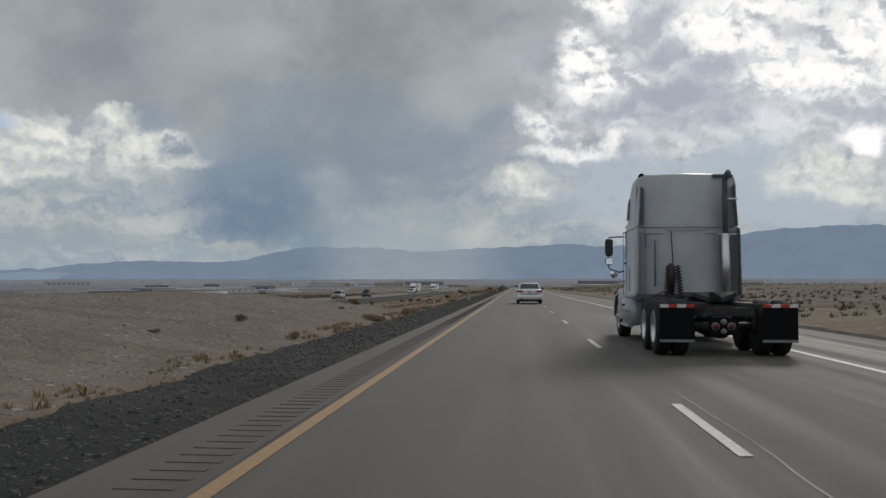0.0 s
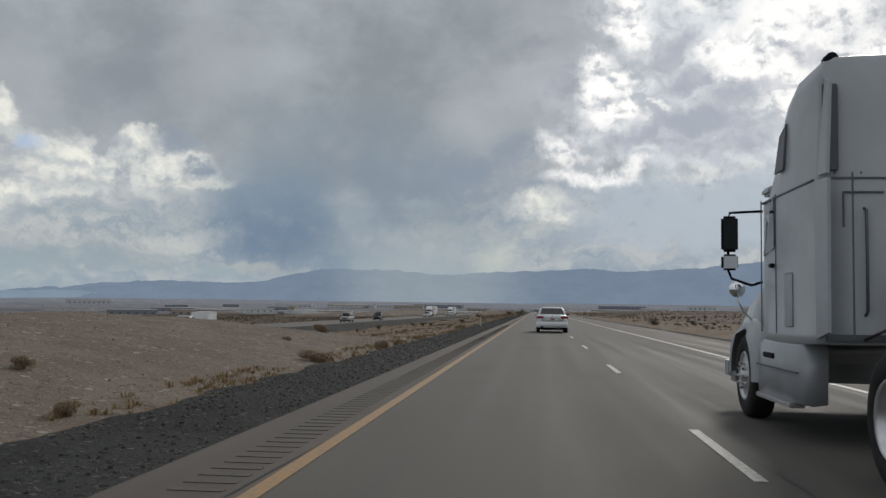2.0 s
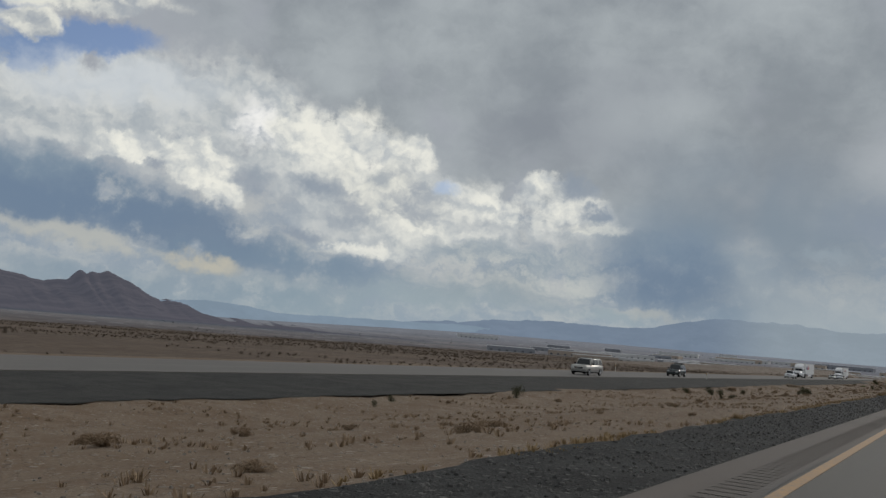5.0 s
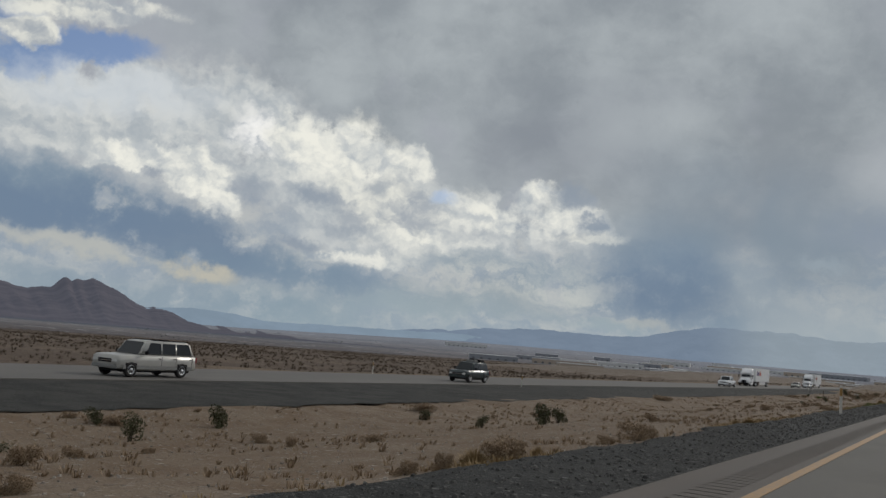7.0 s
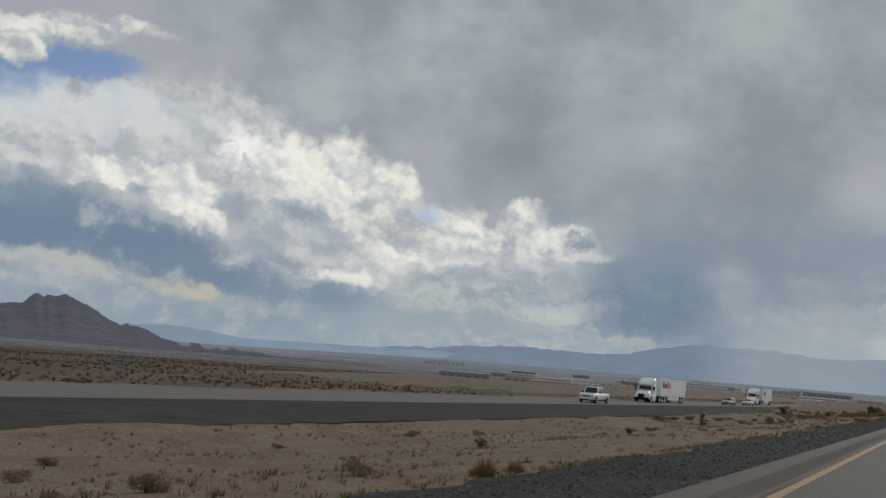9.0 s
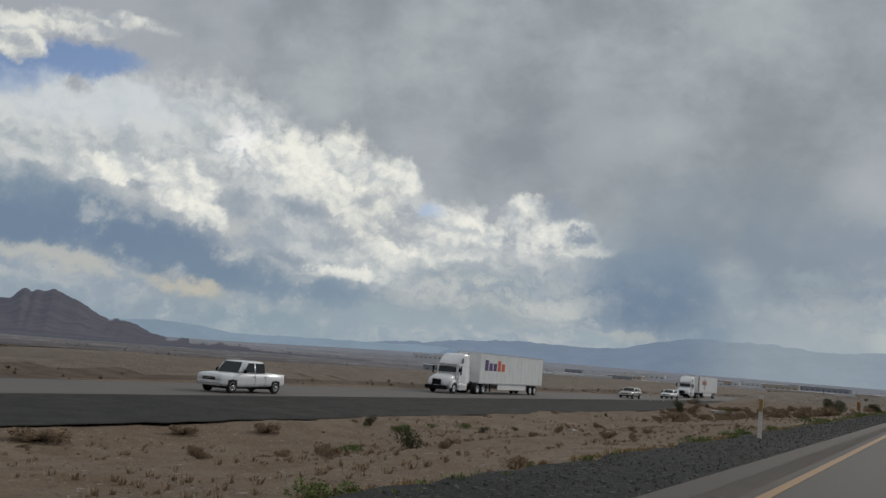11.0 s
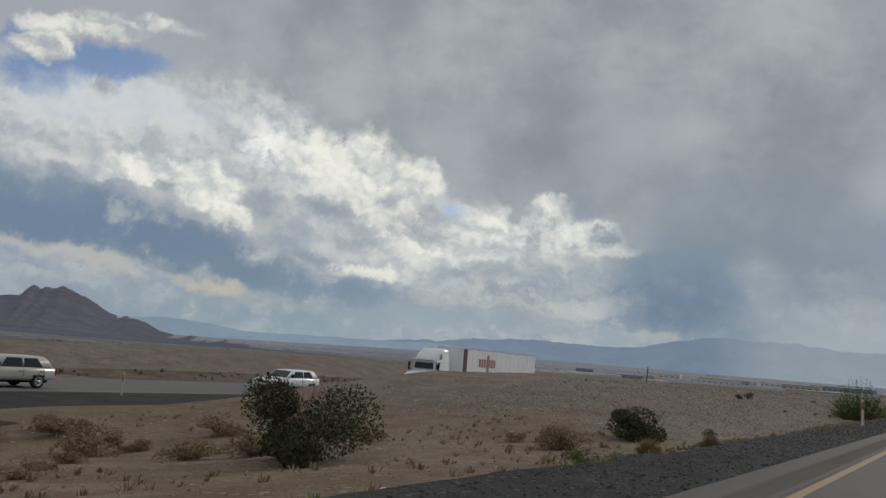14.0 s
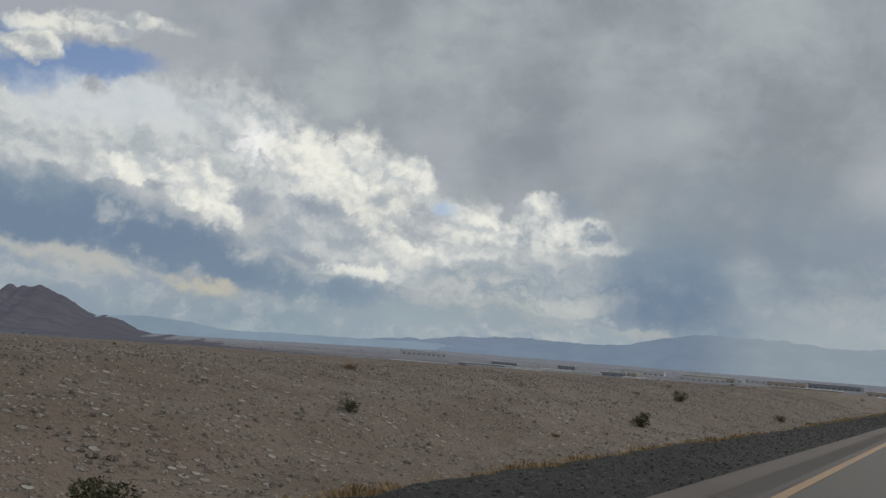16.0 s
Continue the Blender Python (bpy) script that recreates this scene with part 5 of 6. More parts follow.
# ---- oncoming traffic on the far carriageway ----
def wagon(name, label, paint, length, width, height, belt, pillars, bonnet, lower=None, pickup=0.0, rails=False, category="car", group="oncoming traffic", r=0.37, boxy=1.0):
    """A road vehicle seen mostly from its front and side. Front end at y = length. pickup: length of the open bed."""
    o = tagged(new(name), label, category, group)
    w = width / 2
    L = length
    yb = L - bonnet
    rear = pickup
    if pickup:
        st = [(0.0, w * 0.95, 0.50, belt - 0.04, belt - 0.03, w * 0.93), (0.08, w, 0.46, belt - 0.02, belt, w * 0.95), (pickup, w, 0.42, belt - 0.02, belt, w * 0.95)]
    else:
        st = [(0.0, w * 0.94, 0.46, belt - 0.08, belt - 0.02, w * 0.84), (0.10, w, 0.40, belt - 0.04, belt, w * 0.88), (L * 0.3, w, 0.36, belt - 0.03, belt, w * 0.9)]
    st += [(yb, w, 0.36, belt - 0.04, belt - 0.01, w * 0.9), (yb + bonnet * 0.5, w * 0.99, 0.38, belt - 0.16 * boxy, belt - 0.07 * boxy, w * 0.84), (L - 0.16, w * 0.96, 0.42, belt - 0.28 * boxy, belt - 0.15 * boxy, w * 0.80), (L, w * 0.90, 0.46, belt - 0.36 * boxy, belt - 0.26 * boxy, w * 0.76)]
    part("body", loft([(y, body_section(a, zb, zs, zt, wt, 0.02)) for y, a, zb, zs, zt, wt in st]), paint, o, "", True)
    back = rear + (0.05 if pickup else 0.10)
    greenhouse(o, belt - 0.02, height, (back, yb + 0.05), (back + (0.12 if pickup else 0.35), yb - 0.65 * (0.45 + 0.55 * boxy)), w * 0.93, w * 0.80, paint, pillars)
    if lower:
        for s in (-1, 1):
            box("lower_trim", (min(s * w * 0.97, s * w * 1.012), 0.3, 0.42), (max(s * w * 0.97, s * w * 1.012), L - 0.35, 0.62), lower, o, "grey lower side trim", 0.01)
    for s in (-1, 1):
        for y in (L * 0.19 if not pickup else pickup * 0.5, L - bonnet * 0.62):
            box("wheel_arch", (min(s * w * 0.72, s * (w + 0.012)), y - r * 1.22, 0.30), (max(s * w * 0.72, s * (w + 0.012)), y + r * 1.22, r * 2.16), M_BLACK, o, "", r * 0.3)
            wheel(o, s * (w - 0.09), y, r, 0.24, s, None, 0.0, 26, 6)
        box("headlight", (min(s * w * 0.52, s * w * 0.88), L - 0.10, belt - 0.44), (max(s * w * 0.52, s * w * 0.88), L + 0.03, belt - 0.27), M_CLEAR, o, "clear headlight", 0.03)
        box("door_mirror", (min(s * w, s * (w + 0.22)), yb - 0.35, belt + 0.02), (max(s * w, s * (w + 0.22)), yb - 0.23, belt + 0.22), M_BLACK, o, "", 0.03)
        for y0, y1, *_ in pillars:
            box("door_seam", (min(s * w * 0.985, s * (w + 0.004)), y0 - 0.03, 0.52), (max(s * w * 0.985, s * (w + 0.004)), y0 - 0.015, belt - 0.08), M_BLACK, o, "", 0.0)
            box("door_handle", (min(s * w, s * (w + 0.03)), y0 + 0.06, belt - 0.20), (max(s * w, s * (w + 0.03)), y0 + 0.22, belt - 0.16), M_BLACK, o, "", 0.01)
        box("tail_light", (min(s * w * 0.82, s * w * 1.005), -0.02, belt - 0.35), (max(s * w * 0.82, s * w * 1.005), 0.06, belt - 0.05), M_RED, o, "red tail light", 0.02)
    box("grille", (-w * 0.50, L - 0.06, belt - 0.47), (w * 0.50, L + 0.02, belt - 0.27), M_BLACK, o, "dark grille", 0.02)
    box("grille_bar", (-w * 0.52, L - 0.04, belt - 0.385), (w * 0.52, L + 0.035, belt - 0.355), M_CHROME, o, "", 0.01)
    box("front_bumper", (-w * 0.94, L - 0.22, 0.42), (w * 0.94, L + 0.07, 0.60), M_CHROME if pickup else (lower or paint), o, "", 0.05)
    box("rear_bumper", (-w * 0.94, -0.08, 0.45), (w * 0.94, 0.2, 0.62), M_CHROME if pickup else (lower or paint), o, "", 0.05)
    box("underside", (-w * 0.8, 0.3, 0.26), (w * 0.8, L - 0.4, 0.44), M_BLACK, o, "", 0.02)
    if pickup:
        # the bed is closed: a black slab on top paints its dark hollow
        box("bed_opening", (-w * 0.80, 0.10, belt - 0.02), (w * 0.80, pickup - 0.05, belt + 0.012), M_BLACK, o, "", 0.0)
    if rails:
        for s in (-1, 1):
            box("roof_rail", (s * w * 0.70 - 0.02, back + 0.5, height + 0.0), (s * w * 0.70 + 0.02, yb - 0.9, height + 0.06), M_BLACK, o, "", 0.015)
    return o


CAR_LANE, TRUCK_LANE, OZ = -38.7, -41.9, -1.75
suv = wagon("suv", "pewter full-size SUV with grey lower trim on the far carriageway", M_SILVERSUV, 5.55, 2.0, 1.93, 1.18, [(0.35, 1.45, 0.55, 1.45), (1.55, 2.5, 1.55, 2.5), (2.6, 3.7, 2.6, 3.35)], 1.45, M_LOWER, 0, True, "suv", r=0.40, boxy=0.45)
suv.matrix_world = on_road(CAR_LANE, 264.6 + 5.55, OZ, 180)
suv2 = wagon("suv", "dark off-road SUV with luggage strapped to its roof", M_DARKSUV, 4.5, 1.85, 1.80, 1.10, [(0.3, 1.2, 0.5, 1.2), (1.3, 2.1, 1.3, 2.1), (2.2, 3.15, 2.2, 2.75)], 1.15, None, 0, True, "suv", r=0.38, boxy=0.45)
for k, (x, y, a, b, h) in enumerate(((-0.3, 1.0, 0.6, 0.8, 0.24), (0.28, 1.1, 0.5, 0.9, 0.30), (0.0, 1.9, 0.9, 0.6, 0.20))):
    box("luggage", (x - a / 2, y - b / 2, 1.80), (x + a / 2, y + b / 2, 1.80 + h), M_BLACK if k != 2 else M_LOWER, suv2, "dark strapped luggage", 0.06)
suv2.matrix_world = on_road(CAR_LANE, 303.0 + 4.5, OZ, 180)
pick = wagon("pickup_truck", "white single-cab pickup towing a white box trailer", M_CARWHITE, 5.75, 2.0, 1.86, 1.16, [(2.75, 3.75, 2.78, 3.35)], 1.55, None, 2.55, False, "pickup", r=0.40, boxy=0.45)
pick.matrix_world = on_road(CAR_LANE, 176.0 + 5.75, OZ, 180)
crew = wagon("pickup_truck", "white crew-cab pickup on the far carriageway", M_CARWHITE, 5.95, 2.02, 1.95, 1.20, [(1.95, 2.85, 2.0, 2.85), (2.95, 3.95, 2.95, 3.5)], 1.6, None, 1.8, False, "pickup", r=0.42, boxy=0.45)
crew.matrix_world = on_road(CAR_LANE, 405.4 + 5.95, OZ, 180)

cargo = tagged(new("box_trailer"), "small white enclosed box trailer behind a pickup", "trailer", "oncoming traffic")
box("trailer_body", (-1.0, 0.0, 0.50), (1.0, 3.05, 2.28), M_BOX, cargo, "", 0.06)
box("lower_rail", (-1.015, 0.0, 0.48), (1.015, 3.06, 0.60), M_LOWER, cargo, "", 0.01)
box("top_rail", (-1.012, 0.0, 2.20), (1.012, 3.06, 2.25), M_RIM, cargo, "", 0.01)
for s in (-1, 1):
    wheel(cargo, s * 0.93, 1.15, 0.34, 0.2, s)
    box("mudguard", (min(s * 0.9, s * 1.06), 0.72, 0.62), (max(s * 0.9, s * 1.06), 1.58, 0.72), M_BLACK, cargo, "", 0.02)
    box("marker_lamp", (min(s * 0.99, s * 1.02), 2.9, 2.1), (max(s * 0.99, s * 1.02), 2.97, 2.14), M_AMBER, cargo, "", 0.0)
tube("drawbar", [(0, 3.0, 0.5), (0, 3.5, 0.5), (0, 3.95, 0.52)], 0.05, M_STEEL, cargo)
cargo.matrix_world = on_road(CAR_LANE, 181.9 + 4.0, OZ, 180)

white_car = wagon("sedan", "white sedan driving on the far carriageway", M_CARWHITE, 4.7, 1.8, 1.42, 0.94, [(0.7, 1.65, 1.0, 1.65), (1.72, 2.75, 1.75, 2.5)], 1.35, None, 0, False, "car", r=0.32)
white_car.matrix_world = on_road(CAR_LANE, 507.0 + 4.7, OZ, 180)
silver_car = wagon("sedan", "silver sedan driving on the far carriageway", M_SILVERSUV, 4.85, 1.84, 1.46, 0.96, [(0.7, 1.7, 1.0, 1.7), (1.77, 2.85, 1.8, 2.6)], 1.4, None, 0, False, "car", r=0.33)
silver_car.matrix_world = on_road(CAR_LANE, 486.4 + 4.85, OZ, 180)


def long_trailer(name, label, marks):
    """A 16 m box trailer, its nose at y = 16."""
    t = tagged(new(name), label, "trailer", "oncoming trailers")
    box("trailer_body", (-1.28, 0.0, 1.08), (1.28, 16.0, 4.05), M_BOX, t, "", 0.03)
    box("bottom_rail", (-1.295, 0.0, 1.02), (1.295, 16.0, 1.14), M_RIM, t, "", 0.01)
    box("top_rail", (-1.29, 0.0, 3.98), (1.29, 16.0, 4.07), M_RIM, t, "", 0.01)
    for s in (-1, 1):
        for k in range(15):
            box("panel_rib", (min(s * 1.27, s * 1.29), 1.0 + k, 1.14), (max(s * 1.27, s * 1.29), 1.018 + k, 3.98), M_BOX, t, "", 0.0)
        for y in (1.7, 2.95):
            wheel(t, s * 1.05, y, 0.5, 0.28, s, None, 0.0, 24, 0)
        box("landing_leg", (s * 0.9 - 0.06, 12.6, 0.25), (s * 0.9 + 0.06, 12.75, 1.05), M_STEEL, t, "", 0.01)
        box("side_skirt", (min(s * 1.2, s * 1.24), 4.4, 0.45), (max(s * 1.2, s * 1.24), 11.6, 1.03), M_BOX, t, "white side skirt", 0.02)
        marks(t, s)
    box("axle_frame", (-0.5, 0.6, 0.8), (0.5, 4.0, 1.05), M_STEEL, t, "", 0.02)
    return t


def block_marks(t, s):
    """A wordmark drawn as plain bars: purple, then orange."""
    x0, x1 = (s * 1.285, s * 1.30)
    for k in range(5):
        y = 14.9 - 0.98 * k
        m = M_PURPLE if k < 3 else M_ORANGE
        h = 1.05 if k in (0, 3) else 0.75
        box("mark", (min(x0, x1), y - 0.72, 2.35), (max(x0, x1), y, 2.35 + h), m, t, "", 0.0)


def stripe_marks(t, s):
    x0, x1 = (s * 1.285, s * 1.30)
    box("stripe", (min(x0, x1), 15.0, 1.15), (max(x0, x1), 15.75, 3.97), M_MAROON, t, "dark maroon front stripe", 0.0)
    box("emblem", (min(x0, x1), 10.6, 1.6), (max(x0, x1), 11.05, 3.6), M_LOWER, t, "", 0.0)
    for k in range(7):
        box("mark", (min(x0, x1) * 1.002, 9.3 + 0.5 * k, 2.45), (max(x0, x1) * 1.002, 9.66 + 0.5 * k, 3.2), M_ORANGE if k % 2 else M_LOWER, t, "", 0.0)


M_FLEET = plain("white_fleet_paint", (0.70, 0.70, 0.70), 0.3, 0, 0.5, 0.04, 2)
day_cab = tractor(tagged(new("semi_truck"), "white tractor unit pulling a white trailer on the far carriageway", "truck", "oncoming traffic"), M_FLEET, M_FLEET, False)
day_cab.matrix_world = on_road(TRUCK_LANE, 439.2 + 8.4, OZ, 180)
t1 = long_trailer("semi_trailer", "white box trailer with purple and orange marks", block_marks)
t1.matrix_world = on_road(TRUCK_LANE, 439.2 + 6.4 + 16.0, OZ, 180)
far_cab = copy_thing(day_cab, on_road(TRUCK_LANE, 529.5 + 8.4, OZ, 180))
far_cab["label"] = "white sleeper tractor pulling a white trailer past a bare bank"
t2 = long_trailer("semi_trailer", "white box trailer with dark maroon front stripe", stripe_marks)
t2.matrix_world = on_road(TRUCK_LANE, 529.5 + 6.4 + 16.0, OZ, 180)


# ---- plants and stones ----
def leaf_material(name, a, b2):
    m, n, b = material(name, 0.8, 0.0, 0.2)
    p = n.add("ShaderNodeTexCoord", out=3)
    isl = n.add("ShaderNodeNewGeometry", out=8)
    n.put(b.inputs["Base Color"], n.mix(n.math("ADD", n.math("MULTIPLY", isl, 0.7), n.math("MULTIPLY", n.noise(p, 3.0, 3), 0.3)), a, b2))
    return m


M_LEAF = leaf_material("olive_leaves", (0.032, 0.036, 0.018, 1), (0.100, 0.098, 0.048, 1))
M_GREENLEAF = leaf_material("fresh_green_leaves", (0.062, 0.092, 0.022, 1), (0.165, 0.20, 0.062, 1))
M_DRY = leaf_material("dry_brown_twigs", (0.165, 0.113, 0.07, 1), (0.35, 0.26, 0.17, 1))
M_STRAW = leaf_material("straw_grass", (0.20, 0.135, 0.065, 1), (0.36, 0.265, 0.145, 1))
M_TWIG = plain("grey_brown_stems", (0.070, 0.050, 0.036), 0.9)
M_STONE = leaf_material("desert_stones", (0.09, 0.073, 0.06, 1), (0.40, 0.36, 0.31, 1))
M_CHIP = leaf_material("gravel_stones", (0.022, 0.022, 0.022, 1), (0.135, 0.13, 0.12, 1))
M_SCRUB = leaf_material("distant_scrub", (0.066, 0.050, 0.036, 1), (0.150, 0.114, 0.080, 1))


def leaves_bm(rng, n, w, h, size, thin=0.45, hollow=0.35, flat=1.0):
    """Many small leaves spread through an uneven dome w wide and h high."""
    bm = bmesh.new()
    lobes = [(rng.uniform(-0.6, 0.6), rng.uniform(-0.6, 0.6), rng.uniform(0.12, 0.68), rng.uniform(0.35, 0.75)) for _ in range(9)]
    made = 0
    while made < n:
        cx, cy, cz, cr = rng.choice(lobes)
        d = Vector((rng.gauss(0, 1), rng.gauss(0, 1), rng.gauss(0, 1))).normalized() * cr * (hollow + (1 - hollow) * rng.random() ** 0.4)
        p = Vector(((cx + d.x * 0.62) * w / 2, (cy + d.y * 0.62) * w / 2, (cz + d.z * 0.5) * h))
        if p.z < 0.02 or p.z > h * 1.12:
            continue
        a = Vector((rng.gauss(0, 1), rng.gauss(0, 1), rng.gauss(0, 0.8) + 0.5)).normalized()
        b = a.cross(Vector((rng.gauss(0, 1), rng.gauss(0, 1), rng.gauss(0, 1)))).normalized()
        s = size * rng.uniform(0.6, 1.5)
        q = [bm.verts.new(p - a * s * 0.5), bm.verts.new(p + b * s * thin * 0.5), bm.verts.new(p + a * s * 0.5), bm.verts.new(p - b * s * thin * 0.5)]
        bm.faces.new(q)
        made += 1
    return bm


def stems_bm(rng, n, w, h, r):
    bm = bmesh.new()
    for _ in range(n):
        a = rng.uniform(0, 2 * math.pi)
        k = rng.uniform(0.25, 0.95)
        pts = [Vector((0.03 * math.cos(a), 0.03 * math.sin(a), -0.06))]
        for i in range(1, 5):
            f = i / 4
            pts.append(Vector((math.cos(a) * k * w / 2 * f ** 1.2 + rng.gauss(0, 0.02) * w, math.sin(a) * k * w / 2 * f ** 1.2 + rng.gauss(0, 0.02) * w, h * f * (1.05 - 0.35 * k))))
        rings = []
        for i, p in enumerate(pts):
            rr = r * (1 - 0.8 * i / 4)
            rings.append([bm.verts.new(p + Vector((rr * math.cos(t), rr * math.sin(t), 0))) for t in (0, 2.09, 4.19)])
        for s, t in zip(rings, rings[1:]):
            for j in range(3):
                bm.faces.new((s[j], s[(j + 1) % 3], t[(j + 1) % 3], t[j]))
    return bm


def shrub(seed, w, h, mat, leaves, size, thin, label, category="shrub", stems=12, hollow=0.35):
    rng = random.Random(seed)
    o = tagged(new("shrub"), label, category, "desert shrubs")
    part("twiggy_frame", stems_bm(rng, stems, w * 0.9, h, 0.010), M_TWIG, o)
    part("foliage", leaves_bm(rng, leaves, w, h, size, thin, hollow), mat, o)
    return o


def grass_tuft(seed, w, h, mat, blades, label):
    """A dry clump: bent blades from one root."""
    rng = random.Random(seed)
    bm = bmesh.new()
    for _ in range(blades):
        a = rng.uniform(0, 2 * math.pi)
        k = rng.random() ** 0.6
        base = Vector((math.cos(a) * k * w * 0.20, math.sin(a) * k * w * 0.20, -0.03))
        tip = Vector((math.cos(a) * k * w * 0.52 + rng.gauss(0, 0.05) * w, math.sin(a) * k * w * 0.52 + rng.gauss(0, 0.05) * w, h * rng.uniform(0.25, 1.05) * (1 - 0.55 * k * k)))
        mid = (base + tip) / 2 + Vector((0, 0, 0.12 * h))
        side = Vector((-math.sin(a), math.cos(a), 0)) * rng.uniform(0.003, 0.008) * max(1, w)
        q = [bm.verts.new(base - side), bm.verts.new(base + side), bm.verts.new(mid + side), bm.verts.new(mid - side), bm.verts.new(tip)]
        bm.faces.new(q[:4])
        bm.faces.new((q[3], q[2], q[4]))
    o = tagged(new("dry_bush"), label, "dry bush", "dry bushes")
    part("foliage", bm, mat, o)
    return o


def tumbleweed(seed, w, h, mat, twigs, label):
    """A soft dome of countless fine dry twigs."""
    rng = random.Random(seed)
    o = tagged(new("dry_bush"), label, "dry bush", "dry bushes")
    part("twiggy_frame", stems_bm(rng, 22, w * 0.9, h * 0.9, 0.006), M_TWIG, o)
    part("foliage", leaves_bm(rng, twigs, w, h, 0.12, 0.10, 0.15), mat, o)
    return o


L_DARK = "dark olive creosote shrub on desert soil"
L_GREEN = "fresh green low shrub beside the gravel verge"
L_DRY = "dry brown tumbleweed clump on desert soil"
dark_kinds = [shrub(10 + k, 1.15, 0.50 + 0.08 * k, M_LEAF, 900, 0.055, 0.5, L_DARK, stems=16) for k in range(3)]
green_kinds = [shrub(20 + k, 1.2, 0.36 + 0.06 * k, M_GREENLEAF, 800, 0.055, 0.4, L_GREEN) for k in range(2)]
dry_kinds = [tumbleweed(30 + k, 1.15, 0.46, M_DRY, 1900, L_DRY) for k in range(4)]
straw_kinds = [grass_tuft(34 + k, 1.15, 0.5, M_STRAW, 900, "pale straw-coloured grass clump beside the verge") for k in range(2)]


def plant(kinds, spots, seed):
    """Copies of the kinds at (x, y, width, height)."""
    rng = random.Random(seed)
    for x, y, w, h in spots:
        k = rng.choice(kinds)
        copy_thing(k, Matrix.LocRotScale((x, y, terrain(x, y) - 0.02), Euler((0, 0, rng.uniform(0, 6.28))), (w / 1.15 * rng.uniform(0.9, 1.1), w / 1.15 * rng.uniform(0.9, 1.1), h / 0.5)))


# along the first bank and the open median behind it
plant(dark_kinds, [(-16.0, 128.0, 1.9, 0.9), (-18.1, 148.4, 1.9, 0.9), (-21.0, 162.8, 1.8, 1.0), (-21.4, 133.8, 2.8, 1.3), (-22.6, 142.3, 2.6, 0.8), (-23.1, 173.7, 0.9, 0.5), (-22.1, 169.4, 0.8, 0.4),
                   (11.0, 167.1, 1.4, 0.6), (12.6, 155.5, 1.0, 0.5)], 1)
plant(green_kinds, [(-10.3, 83.4, 1.2, 0.5), (-5.3, 145.0, 1.1, 0.3), (-5.1, 158.0, 0.8, 0.25)], 2)
plant(dry_kinds, [(-7.6, 91.8, 0.45, 0.25), (-5.4, 88.9, 0.45, 0.25), (-5.2, 100.5, 1.0, 0.35), (-5.0, 108.7, 0.7, 0.35), (-5.2, 119.1, 0.5, 0.2), (-5.1, 112.9, 0.4, 0.2), (-8.5, 115.0, 0.8, 0.4), (-5.5, 146.5, 1.0, 0.35)], 3)
# the open median
plant(dark_kinds, [(-21.5, 254.8, 1.3, 0.8), (-14.4, 259.9, 0.7, 0.5), (-14.9, 266.6, 1.6, 0.9)], 4)
plant(dry_kinds, [(-5.3, 242.5, 0.8, 0.35), (-5.2, 239.7, 0.4, 0.2), (-5.1, 240.3, 0.35, 0.25), (-5.5, 247.0, 0.5, 0.2), (-5.1, 247.6, 1.0, 0.4), (-16.9, 251.3, 0.7, 0.3), (-14.8, 250.0, 0.5, 0.3), (-23.1, 270.8, 1.7, 0.5),
                  (-6.6, 252.8, 0.7, 0.3), (-22.7, 251.3, 1.1, 0.35), (-5.2, 275.3, 1.0, 0.35), (-9.5, 284.5, 0.8, 0.4), (-22.5, 283.6, 0.7, 0.4), (-23.3, 313.2, 2.4, 0.5), (-8.8, 287.7, 0.5, 0.3), (-9.6, 299.9, 0.7, 0.4),
                  (-7.4, 276.2, 0.3, 0.15), (-13.1, 286.9, 0.6, 0.3)], 5)
plant(green_kinds, [(-5.2, 294.3, 0.8, 0.3), (-7.5, 360.2, 0.8, 0.25), (-7.6, 362.0, 0.7, 0.25), (-16.8, 388.1, 1.3, 0.4), (-21.6, 399.3, 1.2, 0.5), (-5.1, 365.6, 1.4, 0.4), (-21.8, 400.3, 0.9, 0.5), (-22.0, 402.9, 0.8, 0.3),
                    (-21.8, 406.3, 1.2, 0.4), (-5.1, 388.4, 0.8, 0.3), (-5.2, 395.5, 0.6, 0.3), (-5.1, 406.4, 1.7, 0.5), (-5.2, 390.6, 0.9, 0.35), (-5.0, 384.5, 0.8, 0.3)], 6)
plant(dry_kinds, [(-12.5, 380.9, 0.8, 0.4), (-15.6, 380.0, 0.8, 0.4), (-6.1, 360.6, 0.3, 0.15), (-7.5, 367.0, 0.3, 0.2), (-23.1, 381.5, 2.4, 0.5), (-22.8, 391.4, 1.5, 0.5), (-23.4, 387.6, 1.4, 0.4), (-12.5, 386.5, 0.5, 0.3),
                  (-13.7, 395.7, 0.5, 0.25), (-15.0, 401.7, 0.5, 0.4), (-11.3, 400.2, 0.4, 0.3), (-8.9, 392.5, 0.35, 0.25)], 7)
